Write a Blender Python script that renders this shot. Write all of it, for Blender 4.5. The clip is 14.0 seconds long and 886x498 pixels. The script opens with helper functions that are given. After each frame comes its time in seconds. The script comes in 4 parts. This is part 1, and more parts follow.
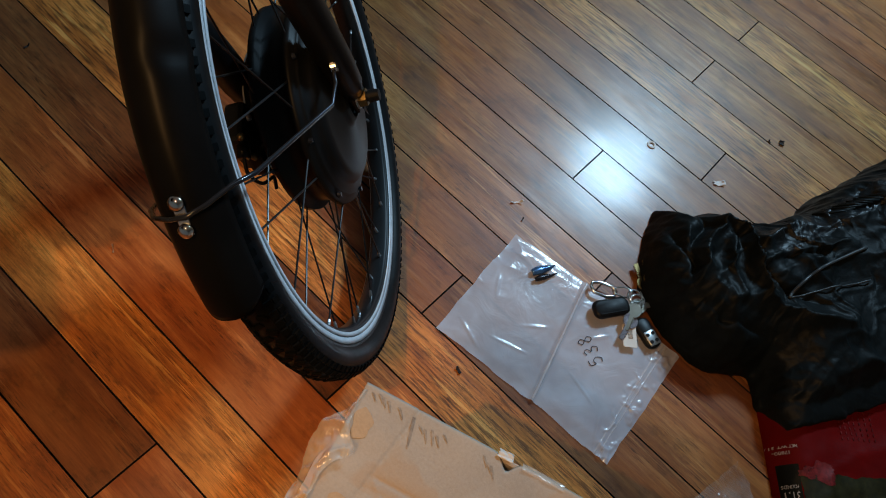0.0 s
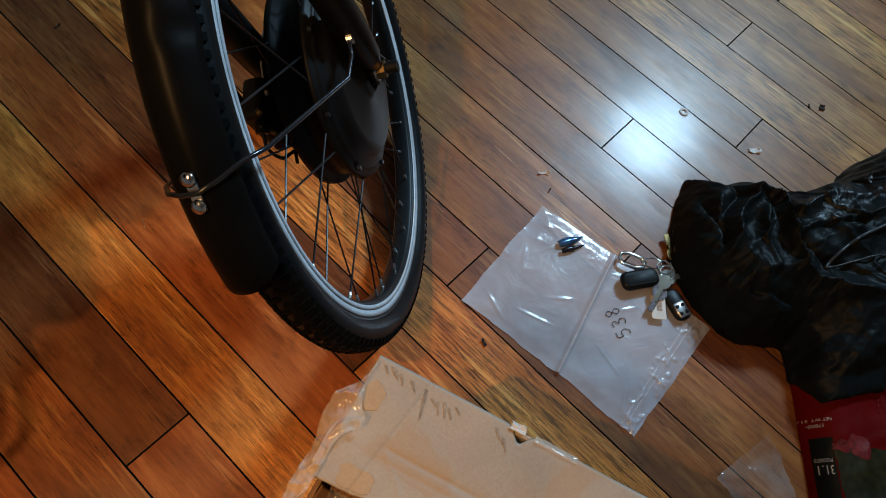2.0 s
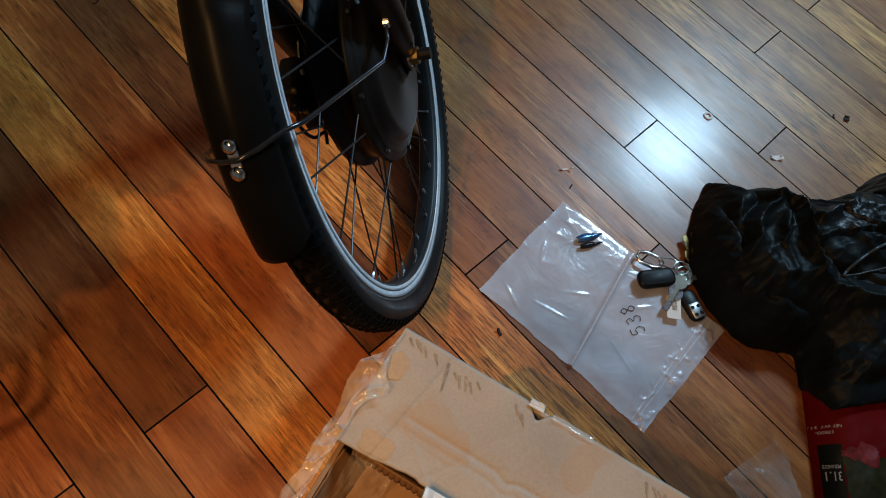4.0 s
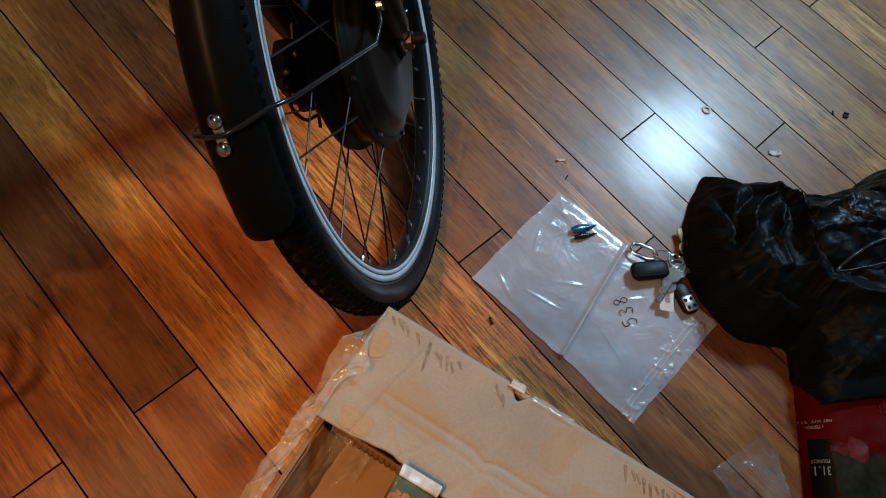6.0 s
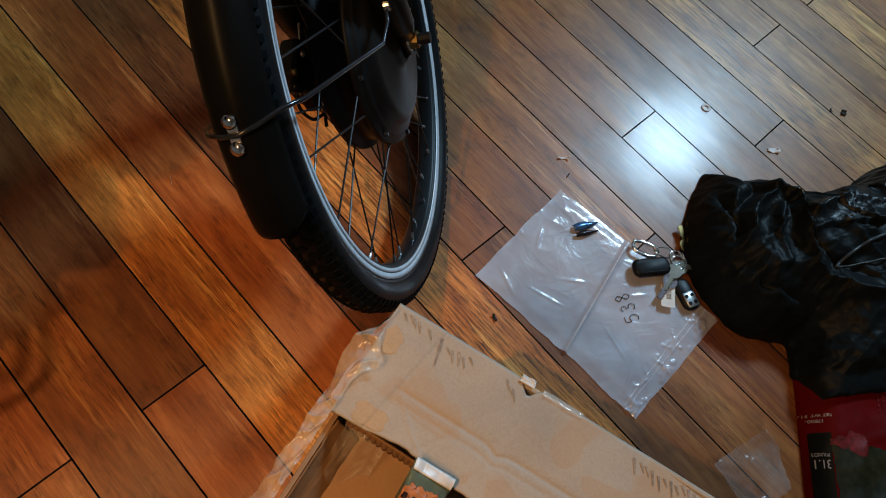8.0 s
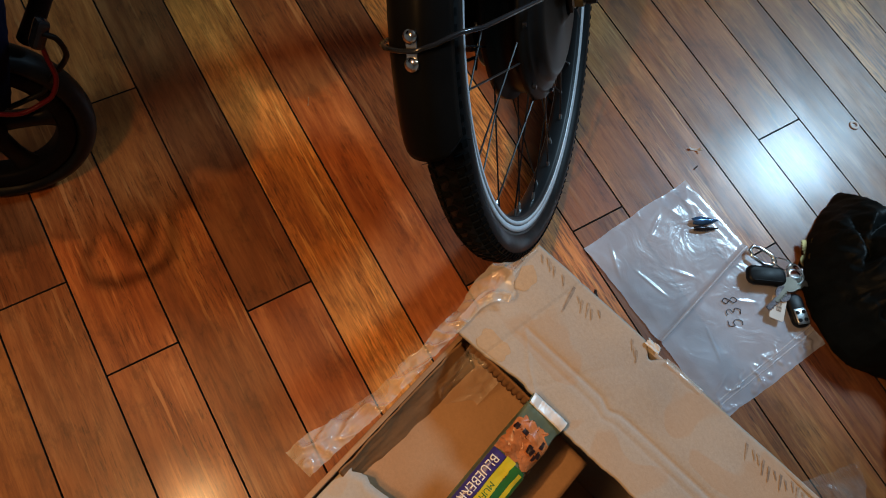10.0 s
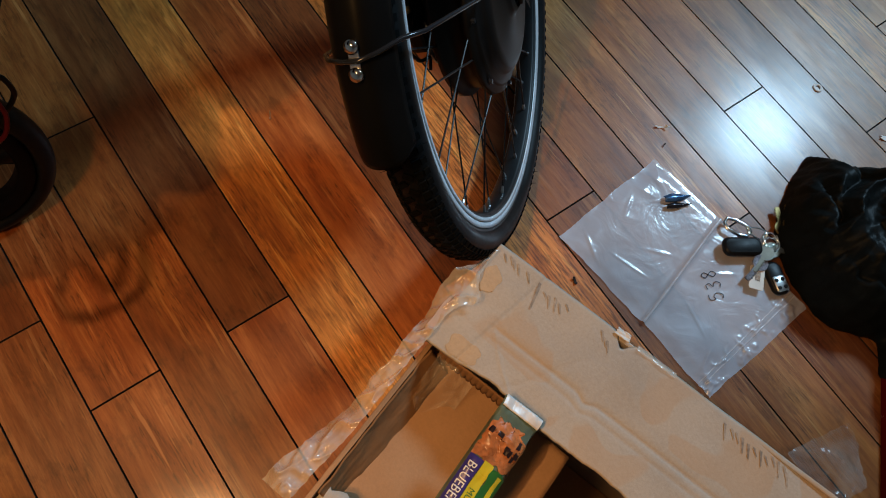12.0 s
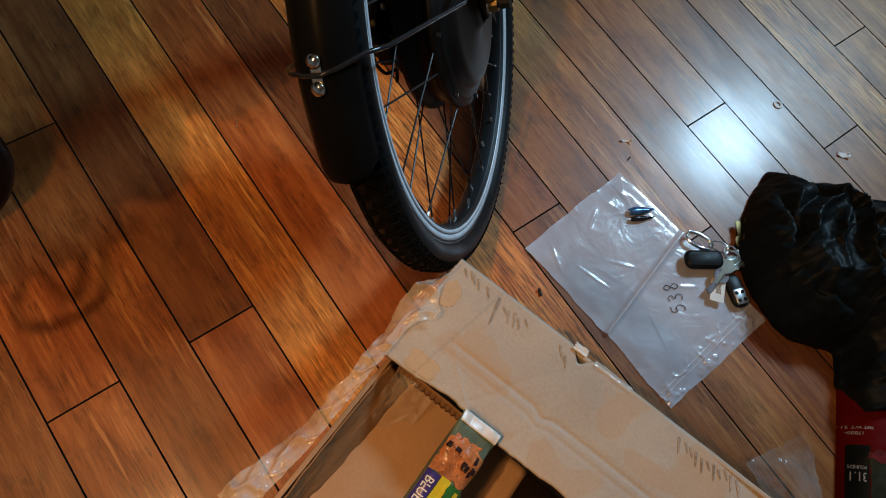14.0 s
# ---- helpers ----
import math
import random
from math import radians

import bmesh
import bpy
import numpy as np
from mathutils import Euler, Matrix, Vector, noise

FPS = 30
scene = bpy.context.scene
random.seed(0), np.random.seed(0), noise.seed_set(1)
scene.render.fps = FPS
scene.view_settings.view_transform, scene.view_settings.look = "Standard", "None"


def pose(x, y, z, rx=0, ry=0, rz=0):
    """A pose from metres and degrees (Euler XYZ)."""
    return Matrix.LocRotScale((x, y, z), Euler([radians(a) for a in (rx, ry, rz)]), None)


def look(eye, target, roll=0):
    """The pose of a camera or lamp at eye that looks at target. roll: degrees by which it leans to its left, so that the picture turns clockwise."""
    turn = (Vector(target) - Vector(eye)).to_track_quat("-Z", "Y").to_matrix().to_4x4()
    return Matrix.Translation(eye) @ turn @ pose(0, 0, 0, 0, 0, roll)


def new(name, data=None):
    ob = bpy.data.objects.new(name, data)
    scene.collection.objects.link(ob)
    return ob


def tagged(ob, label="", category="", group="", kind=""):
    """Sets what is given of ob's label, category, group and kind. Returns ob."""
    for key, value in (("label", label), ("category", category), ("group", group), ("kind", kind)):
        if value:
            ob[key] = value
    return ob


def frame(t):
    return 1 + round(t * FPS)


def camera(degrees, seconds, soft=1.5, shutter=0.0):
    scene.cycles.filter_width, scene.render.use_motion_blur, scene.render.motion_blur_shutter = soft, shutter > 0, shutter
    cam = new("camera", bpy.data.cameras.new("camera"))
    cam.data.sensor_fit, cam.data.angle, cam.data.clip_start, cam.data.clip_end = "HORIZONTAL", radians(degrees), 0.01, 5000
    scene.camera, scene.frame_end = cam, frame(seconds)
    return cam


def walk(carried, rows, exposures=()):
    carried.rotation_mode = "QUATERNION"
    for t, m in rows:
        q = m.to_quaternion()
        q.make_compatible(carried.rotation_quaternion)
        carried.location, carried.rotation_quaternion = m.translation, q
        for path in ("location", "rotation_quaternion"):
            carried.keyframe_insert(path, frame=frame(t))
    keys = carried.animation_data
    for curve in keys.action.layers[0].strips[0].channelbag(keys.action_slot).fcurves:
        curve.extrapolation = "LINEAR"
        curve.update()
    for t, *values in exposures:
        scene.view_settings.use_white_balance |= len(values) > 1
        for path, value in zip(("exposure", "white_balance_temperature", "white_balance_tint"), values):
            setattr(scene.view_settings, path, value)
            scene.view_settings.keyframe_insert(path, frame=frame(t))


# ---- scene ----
cam = camera(64.6, 14.0, 1.05)
PATH = [
    (0, (-0.406, -0.161, 0.953), (0.52, 0.233, -0.775), 22.5),
    (0.5, (-0.398, -0.171, 0.948), (0.436, 0.231, -0.825), 19.8),
    (1, (-0.39, -0.181, 0.955), (0.422, 0.222, -0.828), 18.5),
    (1.5, (-0.387, -0.181, 0.957), (0.417, 0.233, -0.827), 17.9),
    (2, (-0.39, -0.175, 0.954), (0.413, 0.246, -0.828), 17.9),
    (2.5, (-0.394, -0.173, 0.953), (0.405, 0.249, -0.831), 18.1),
    (3, (-0.398, -0.173, 0.959), (0.401, 0.25, -0.825), 18.4),
    (3.5, (-0.406, -0.173, 0.957), (0.388, 0.256, -0.828), 18.9),
    (3.7, (-0.412, -0.176, 0.956), (0.377, 0.262, -0.829), 19.0),
    (5.8, (-0.421, -0.194, 0.961), (0.348, 0.256, -0.829), 19.4),
    (6, (-0.412, -0.2, 0.953), (0.358, 0.244, -0.839), 19.8),
    (6.5, (-0.422, -0.193, 0.948), (0.342, 0.249, -0.846), 20.1),
    (7, (-0.412, -0.19, 0.959), (0.358, 0.243, -0.835), 20.8),
    (7.5, (-0.42, -0.194, 0.961), (0.358, 0.236, -0.83), 21.0),
    (8, (-0.424, -0.194, 0.959), (0.351, 0.237, -0.834), 20.4),
    (8.5, (-0.433, -0.192, 0.954), (0.328, 0.241, -0.844), 21.2),
    (9, (-0.502, -0.193, 0.948), (0.099, 0.348, -0.882), 19.4),
    (9.2, (-0.5, -0.19, 0.941), (0.087, 0.35, -0.894), 20.4),
    (11.3, (-0.471, -0.189, 0.944), (0.1, 0.298, -0.909), 17.8),
    (11.5, (-0.474, -0.189, 0.942), (0.104, 0.296, -0.911), 18.1),
    (12, (-0.461, -0.192, 0.945), (0.13, 0.286, -0.905), 17.0),
    (12.5, (-0.459, -0.185, 0.944), (0.159, 0.278, -0.901), 19.2),
    (13, (-0.461, -0.181, 0.951), (0.179, 0.275, -0.888), 20.7),
    (13.5, (-0.46, -0.187, 0.951), (0.197, 0.262, -0.884), 21.9),
    (14, (-0.451, -0.193, 0.951), (0.212, 0.255, -0.882), 22.0),
]
walk(cam, [(t, look(eye, target, roll)) for t, eye, target, roll in PATH])
# ---- light ----
world = bpy.data.worlds.new("world")
world.use_nodes = True
world.node_tree.nodes["Background"].inputs[0].default_value = (0.9, 0.62, 0.4, 1)
world.node_tree.nodes["Background"].inputs[1].default_value = 0.012
scene.world = world


def area_lamp(name, eye, target, size, watts, colour):
    data = bpy.data.lights.new(name, "AREA")
    data.shape, data.size, data.energy, data.color = "DISK", size, watts, colour
    ob = new(name, data)
    ob.matrix_world = look(eye, target)
    return ob


KEY = (2.42, 0.25, 2.2)
area_lamp("ceiling_lamp_light", KEY, (0.3, 0, 0), 0.44, 69, (0.49, 0.79, 1.04))
WARM = (-0.86, 0.10, 1.60)
area_lamp("warm_lamp_light", WARM, (-0.75, 0.08, 0), 0.016, 7.0, (1.0, 0.56, 0.23))
area_lamp("second_warm_lamp_light", (-0.93, -0.08, 1.35), (-0.60, 0.25, 0), 0.14, 4.6, (1.0, 0.50, 0.18))
scene.view_settings.exposure = 0.0


# ---- small helpers ----
def smooth(a, b, x):
    x = min(1.0, max(0.0, (x - a) / (b - a)))
    return x * x * (3 - 2 * x)


def mesh_from(name, bm, material, shade=False):
    data = bpy.data.meshes.new(name)
    bm.normal_update()
    bm.to_mesh(data)
    bm.free()
    data.materials.append(material)
    if shade:
        data.polygons.foreach_set("use_smooth", [True] * len(data.polygons))
    return data


def part(name, bm, material, parent=None, label="", shade=False):
    ob = new(name, mesh_from(name, bm, material, shade))
    ob.parent = parent
    if label:
        ob["label"] = label
    return ob


def thing(name, m, label, category, group="", kind=""):
    ob = new(name)
    ob.empty_display_size = 0.05
    ob.matrix_world = m
    return tagged(ob, label, category, group, kind)


def box(bm, size, m=Matrix(), bevel=0.0, segments=2):
    made = bmesh.ops.create_cube(bm, size=1.0, matrix=m @ Matrix.Diagonal((*size, 1)))
    if bevel:
        edges = list({e for v in made["verts"] for e in v.link_edges})
        bmesh.ops.bevel(bm, geom=edges, offset=bevel, segments=segments, affect="EDGES", profile=0.6)
    return bm


def solid(size, m=Matrix(), bevel=0.0, segments=2):
    return box(bmesh.new(), size, m, bevel, segments)


def slab(length, width, height, corner, edge):
    """A slab with rounded corners in plan and softened edges."""
    bm = bmesh.new()
    ring = []
    for k in range(32):
        a = 2 * math.pi * (k + 0.5) / 32
        cx, cy = math.copysign(length / 2 - corner, math.cos(a)), math.copysign(width / 2 - corner, math.sin(a))
        ring.append((cx + corner * math.cos(a), cy + corner * math.sin(a)))
    rows = []
    for z, inset in ((-height / 2, edge), (-height / 2 + edge * 0.4, edge * 0.25), (-height / 2 + edge, 0), (height / 2 - edge, 0), (height / 2 - edge * 0.4, edge * 0.25), (height / 2, edge)):
        rows.append([bm.verts.new((x * (1 - 2 * inset / length), y * (1 - 2 * inset / width), z)) for x, y in ring])
    for p, q in zip(rows, rows[1:]):
        for k in range(32):
            bm.faces.new((p[k], p[(k + 1) % 32], q[(k + 1) % 32], q[k]))
    bm.faces.new(rows[0][::-1])
    bm.faces.new(rows[-1])
    return bm


def tube(bm, points, radius, sides=8, closed=False):
    """A round bar along points; radius may be a list."""
    pts = [Vector(p) for p in points]
    n = len(pts)
    rad = radius if isinstance(radius, (list, tuple)) else [radius] * n
    rings, ref = [], None
    for i, p in enumerate(pts):
        a = pts[i - 1] if (i or closed) else p
        b = pts[(i + 1) % n] if (i < n - 1 or closed) else p
        t = (b - a).normalized()
        if ref is None:
            ref = t.orthogonal().normalized()
        ref = (ref - t * ref.dot(t)).normalized()
        other = t.cross(ref)
        rings.append([bm.verts.new(p + rad[i] * (math.cos(2 * math.pi * k / sides) * ref + math.sin(2 * math.pi * k / sides) * other)) for k in range(sides)])
    for i in range(n if closed else n - 1):
        r, s = rings[i], rings[(i + 1) % n]
        shift = 0
        if closed and i == n - 1:
            shift = min(range(sides), key=lambda q: (s[q].co - r[0].co).length)
        for k in range(sides):
            bm.faces.new((r[k], r[(k + 1) % sides], s[(k + 1 + shift) % sides], s[(k + shift) % sides]))
    if not closed:
        bm.faces.new(rings[0][::-1])
        bm.faces.new(rings[-1])
    return bm


def curve_points(points, steps=8):
    """A smooth line through points (Catmull-Rom)."""
    p = [Vector(q) for q in points]
    p = [2 * p[0] - p[1]] + p + [2 * p[-1] - p[-2]]
    out = []
    for i in range(1, len(p) - 2):
        for k in range(steps):
            t = k / steps
            a, b, c, d = p[i - 1:i + 3]
            out.append(0.5 * (2 * b + (c - a) * t + (2 * a - 5 * b + 4 * c - d) * t * t + (3 * b - a - 3 * c + d) * t ** 3))
    return out + [p[-2]]


def lathe(bm, profile, axis=1, steps=96, start=0.0, end=2 * math.pi, closed_profile=True):
    """Turns a profile of (radius, offset along the axle y) round the y axis."""
    full = end - start > 2 * math.pi - 1e-6
    rings = []
    for i in range(steps if full else steps + 1):
        a = start + (end - start) * i / steps
        c, s = math.cos(a), math.sin(a)
        rings.append([bm.verts.new((r * c, y, r * s)) for r, y in profile])
    n = len(profile)
    for i in range(len(rings) if full else len(rings) - 1):
        p, q = rings[i], rings[(i + 1) % len(rings)]
        for k in range(n if closed_profile else n - 1):
            bm.faces.new((p[k], p[(k + 1) % n], q[(k + 1) % n], q[k]))
    if not full and closed_profile:
        bm.faces.new(rings[0])
        bm.faces.new(rings[-1][::-1])
    bmesh.ops.recalc_face_normals(bm, faces=bm.faces)
    return bm


def sheet(fn, nu, nv, thickness=0.0):
    """A grid surface from fn(u, v), given a thickness."""
    bm = bmesh.new()
    top = [[bm.verts.new(fn(i / nu, j / nv)) for j in range(nv + 1)] for i in range(nu + 1)]
    for i in range(nu):
        for j in range(nv):
            bm.faces.new((top[i][j], top[i + 1][j], top[i + 1][j + 1], top[i][j + 1]))
    bm.normal_update()
    if thickness:
        low = [[bm.verts.new(v.co - thickness * v.normal) for v in row] for row in top]
        for i in range(nu):
            for j in range(nv):
                bm.faces.new((low[i][j], low[i][j + 1], low[i + 1][j + 1], low[i + 1][j]))
        for i in range(nu):
            bm.faces.new((top[i][0], low[i][0], low[i + 1][0], top[i + 1][0]))
            bm.faces.new((top[i][nv], top[i + 1][nv], low[i + 1][nv], low[i][nv]))
        for j in range(nv):
            bm.faces.new((top[0][j], top[0][j + 1], low[0][j + 1], low[0][j]))
            bm.faces.new((top[nu][j], low[nu][j], low[nu][j + 1], top[nu][j + 1]))
    bmesh.ops.recalc_face_normals(bm, faces=bm.faces)
    return bm


def fractal(p, octaves=4):
    return noise.fractal(Vector(p), 1.0, 2.0, octaves)


# ---- materials ----
class Nodes:
    """A short way to wire a node material."""

    def __init__(self, name):
        self.mat = bpy.data.materials.new(name)
        self.mat.use_nodes = True
        self.tree = self.mat.node_tree
        self.bsdf = self.tree.nodes["Principled BSDF"]
        self.place = self.add("ShaderNodeNewGeometry").outputs["Position"]

    def add(self, kind):
        return self.tree.nodes.new(kind)

    def link(self, a, b):
        self.tree.links.new(a, b)

    def put(self, socket, value):
        if isinstance(value, bpy.types.NodeSocket):
            self.link(value, socket)
        else:
            socket.default_value = value

    def scaled(self, vector, scale, shift=None):
        node = self.add("ShaderNodeMapping")
        self.link(vector, node.inputs["Vector"])
        node.inputs["Scale"].default_value = scale
        if shift is not None:
            self.link(shift, node.inputs["Location"])
        return node.outputs["Vector"]

    def noise(self, vector, scale, detail=4.0, rough=0.55, distort=0.0):
        node = self.add("ShaderNodeTexNoise")
        self.link(vector, node.inputs["Vector"])
        for key, value in (("Scale", scale), ("Detail", detail), ("Roughness", rough), ("Distortion", distort)):
            node.inputs[key].default_value = value
        return node.outputs["Fac"]

    def ramp(self, fac, *stops):
        node = self.add("ShaderNodeValToRGB")
        self.link(fac, node.inputs["Fac"])
        el = node.color_ramp.elements
        while len(el) < len(stops):
            el.new(0.5)
        for e, (pos, col) in zip(el, stops):
            e.position = pos
            e.color = (*col, 1) if isinstance(col, tuple) else (col, col, col, 1)
        return node.outputs["Color"]

    def mix(self, kind, fac, a, b):
        node = self.add("ShaderNodeMix")
        node.data_type, node.blend_type = "RGBA", kind
        self.put(node.inputs[0], fac)
        self.put(node.inputs[6], a)
        self.put(node.inputs[7], b)
        return node.outputs[2]

    def math(self, op, a, b):
        node = self.add("ShaderNodeMath")
        node.operation = op
        self.put(node.inputs[0], a)
        self.put(node.inputs[1], b)
        return node.outputs[0]

    def bump(self, height, strength, distance=0.001):
        node = self.add("ShaderNodeBump")
        self.link(height, node.inputs["Height"])
        node.inputs["Strength"].default_value = strength
        node.inputs["Distance"].default_value = distance
        self.link(node.outputs["Normal"], self.bsdf.inputs["Normal"])
        return node

    def set(self, **values):
        for key, value in values.items():
            self.put(self.bsdf.inputs[key.replace("_", " ")], value)
        return self.mat


def rgb(r, g, b):
    return (r, g, b, 1.0)


def plain(name, colour, rough=0.5, metal=0.0, vary=0.25, scale=60.0, bump=0.15, spec=0.5):
    """Paint, plastic or metal with fine mottling, wear in the gloss and a little relief."""
    n = Nodes(name)
    fine = n.noise(n.place, scale, 5.0)
    broad = n.noise(n.place, scale * 0.12, 3.0)
    tone = n.math("ADD", n.math("MULTIPLY", fine, 0.5), n.math("MULTIPLY", broad, 0.5))
    dark = tuple(c * (1 - vary) for c in colour)
    light = tuple(min(1, c * (1 + vary)) for c in colour)
    n.bump(fine, bump, 0.0006)
    return n.set(Base_Color=n.ramp(tone, (0.35, dark), (0.65, light)), Roughness=n.ramp(broad, (0.3, max(0.02, rough - 0.1)), (0.7, min(1, rough + 0.12))), Metallic=metal, Specular_IOR_Level=spec)


def plank_material():
    """Strand bamboo under varnish: soft mottles, patchy fibres, dark dashes and pale streaks along each plank."""
    n = Nodes("varnished_bamboo")
    info = n.add("ShaderNodeObjectInfo")
    rand = info.outputs["Random"]
    shift = n.add("ShaderNodeCombineXYZ")
    n.link(n.math("MULTIPLY", rand, 37.0), shift.inputs[0])
    n.link(n.math("MULTIPLY", rand, 91.0), shift.inputs[1])

    def along(stretch):
        return n.scaled(n.place, (1, stretch, 1), shift.outputs[0])

    mottle = n.noise(along(0.16), 20, 6, 0.62, 0.35)
    strand = n.noise(along(0.08), 120, 6, 0.70, 0.25)
    base = n.ramp(n.math("ADD", n.math("MULTIPLY", mottle, 0.62), n.math("MULTIPLY", strand, 0.38)),
                  (0.33, (0.150, 0.040, 0.0100)), (0.45, (0.270, 0.086, 0.0220)), (0.54, (0.360, 0.130, 0.0360)), (0.68, (0.520, 0.225, 0.0720)))
    # patches where single fibres show
    patch = n.ramp(n.noise(along(0.25), 15, 3, 0.5, 0.5), (0.44, 0.0), (0.60, 1.0))
    fibre = n.ramp(n.noise(along(0.05), 420, 5, 0.78, 0.1), (0.38, 0.50), (0.50, 1.0), (0.62, 1.30))
    tone = n.mix("MULTIPLY", n.math("ADD", n.math("MULTIPLY", patch, 0.45), 0.14), base, fibre)
    # thin dark dashes, denser on the streaky planks
    dash = n.ramp(n.noise(along(0.09), 330, 3, 0.6, 0.15), (0.58, 1.0), (0.63, 0.28))
    tone = n.mix("MULTIPLY", n.math("ADD", n.math("MULTIPLY", patch, 0.6), 0.12), tone, dash)
    comb = n.ramp(n.noise(along(0.065), 300, 4, 0.65, 0.12), (0.50, 1.08), (0.58, 0.30))
    tone = n.mix("MULTIPLY", n.math("MULTIPLY", info.outputs["Alpha"], 0.85), tone, comb)
    # pale streaks
    pale = n.ramp(n.noise(along(0.045), 130, 3, 0.55, 0.2), (0.58, 0.0), (0.62, 0.6))
    tone = n.mix("MIX", n.math("MULTIPLY", pale, patch), tone, rgb(0.56, 0.27, 0.095))
    # rubbed and dirty spots across the grain
    spot = n.noise(n.scaled(n.place, (1, 0.55, 1), shift.outputs[0]), 34, 6, 0.7)
    tone = n.mix("MULTIPLY", 0.7, tone, n.ramp(spot, (0.36, 0.60), (0.46, 1.0), (0.70, 1.14)))
    broad = n.noise(n.scaled(n.place, (1, 0.4, 1), shift.outputs[0]), 8, 3)
    tone = n.mix("MULTIPLY", 0.55, tone, n.ramp(broad, (0.35, 0.62), (0.62, 1.15)))
    tinted = n.mix("MULTIPLY", 1.0, tone, info.outputs["Color"])
    swell = n.noise(along(0.05), 55, 2)
    n.bump(n.math("ADD", n.math("MULTIPLY", strand, 0.7), n.math("MULTIPLY", swell, 1.6)), 0.17, 0.0012)
    scuff = n.noise(n.scaled(n.place, (1, 0.4, 1)), 22, 6, 0.7)
    return n.set(Base_Color=tinted, Roughness=n.ramp(scuff, (0.3, 0.32), (0.7, 0.48)), Specular_IOR_Level=0.38, Coat_Weight=0.20, Coat_Roughness=0.17)


def cardboard_material(name, tone, stains):
    n = Nodes(name)
    fibre = n.noise(n.scaled(n.place, (1, 1, 1)), 420, 4, 0.7)
    flute = n.noise(n.scaled(n.place, (30, 9, 3)), 8, 2)
    cloud = n.noise(n.place, 14, 4)
    base = n.ramp(n.math("ADD", n.math("MULTIPLY", fibre, 0.4), n.math("MULTIPLY", cloud, 0.6)), (0.35, tuple(c * 0.84 for c in tone)), (0.65, tuple(c * 1.1 for c in tone)))
    if stains:
        wet = n.ramp(n.noise(n.place, 17, 2, 0.4, 0.8), (0.55, 0.0), (0.585, 1.0))
        base = n.mix("MIX", n.math("MULTIPLY", wet, 0.38), base, rgb(0.44, 0.28, 0.15))
    n.bump(n.math("ADD", fibre, flute), 0.25, 0.0008)
    return n.set(Base_Color=base, Roughness=0.78 if not stains else n.ramp(cloud, (0.35, 0.42), (0.6, 0.72)), Specular_IOR_Level=0.35)


def film_material(name, tint, clear, rough, wrinkle, scale, stretch=(1, 1, 1), turn=0.0):
    """Thin clear plastic: mostly see-through, with a gloss and a milky part."""
    n = Nodes(name)
    out = n.tree.nodes["Material Output"]
    see = n.add("ShaderNodeBsdfTransparent")
    see.inputs[0].default_value = rgb(0.97, 0.96, 0.96)
    turned = n.add("ShaderNodeMapping")
    n.link(n.place, turned.inputs["Vector"])
    turned.inputs["Rotation"].default_value = (0, 0, turn)
    place = n.scaled(turned.outputs["Vector"], stretch)
    h = n.noise(place, scale, 3, 0.5, 1.2)
    n.bump(h, wrinkle, 0.004)
    mix = n.add("ShaderNodeMixShader")
    cloud = n.noise(place, scale * 0.5, 3)
    n.link(n.ramp(cloud, (0.3, min(1.0, clear + 0.10)), (0.7, clear - 0.14)), mix.inputs[0])
    n.set(Base_Color=tint, Roughness=rough, Specular_IOR_Level=0.8, Coat_Weight=0.6, Coat_Roughness=0.10)
    n.link(n.bsdf.outputs[0], mix.inputs[1])
    n.link(see.outputs[0], mix.inputs[2])
    n.link(mix.outputs[0], out.inputs["Surface"])
    return n.mat


WOOD = plank_material()
SUBFLOOR = plain("subfloor_dark", (0.012, 0.008, 0.005), 0.9)
PAINT = plain("wall_paint", (0.40, 0.36, 0.31), 0.8, vary=0.06)
RUBBER = plain("tyre_rubber", (0.0060, 0.0068, 0.0076), 0.46, vary=0.4, scale=140, spec=0.16)
TREAD = plain("tread_rubber", (0.0045, 0.005, 0.005), 0.66, vary=0.4, scale=140, spec=0.05)
FENDER = plain("satin_black_fender", (0.004, 0.0043, 0.0045), 0.38, vary=0.3, scale=30, bump=0.05, spec=0.07)
HUB = plain("hub_black", (0.0052, 0.0057, 0.0062), 0.44, vary=0.35, scale=40, bump=0.06, spec=0.16)
GLOSSBLACK = plain("fork_black", (0.0055, 0.0055, 0.006), 0.38, vary=0.3, scale=30, bump=0.05, spec=0.16)
RIM = plain("rim_black", (0.012, 0.014, 0.016), 0.40, vary=0.3, spec=0.5)
SILVER = plain("brushed_silver", (0.52, 0.53, 0.54), 0.34, 0.9, 0.12)
TRACK = plain("brake_track", (0.72, 0.74, 0.78), 0.42, 0.15, 0.15, 90)
CHROME = plain("chrome", (0.75, 0.74, 0.72), 0.14, 1.0, 0.08)
BRASS = plain("brass", (0.22, 0.155, 0.065), 0.42, 1.0, 0.25)
SPOKE = plain("black_spoke", (0.014, 0.014, 0.015), 0.32, 0.2, 0.3)
STAY = plain("stay_wire", (0.026, 0.030, 0.038), 0.22, 0.5, 0.2)
CARD = cardboard_material("cardboard_top", (0.425, 0.37, 0.305), True)
CARD_IN = cardboard_material("cardboard_inside", (0.41, 0.235, 0.12), False)
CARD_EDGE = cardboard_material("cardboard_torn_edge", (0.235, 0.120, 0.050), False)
INK = plain("dark_smudge", (0.30, 0.255, 0.21), 0.8, vary=0.4, scale=300)
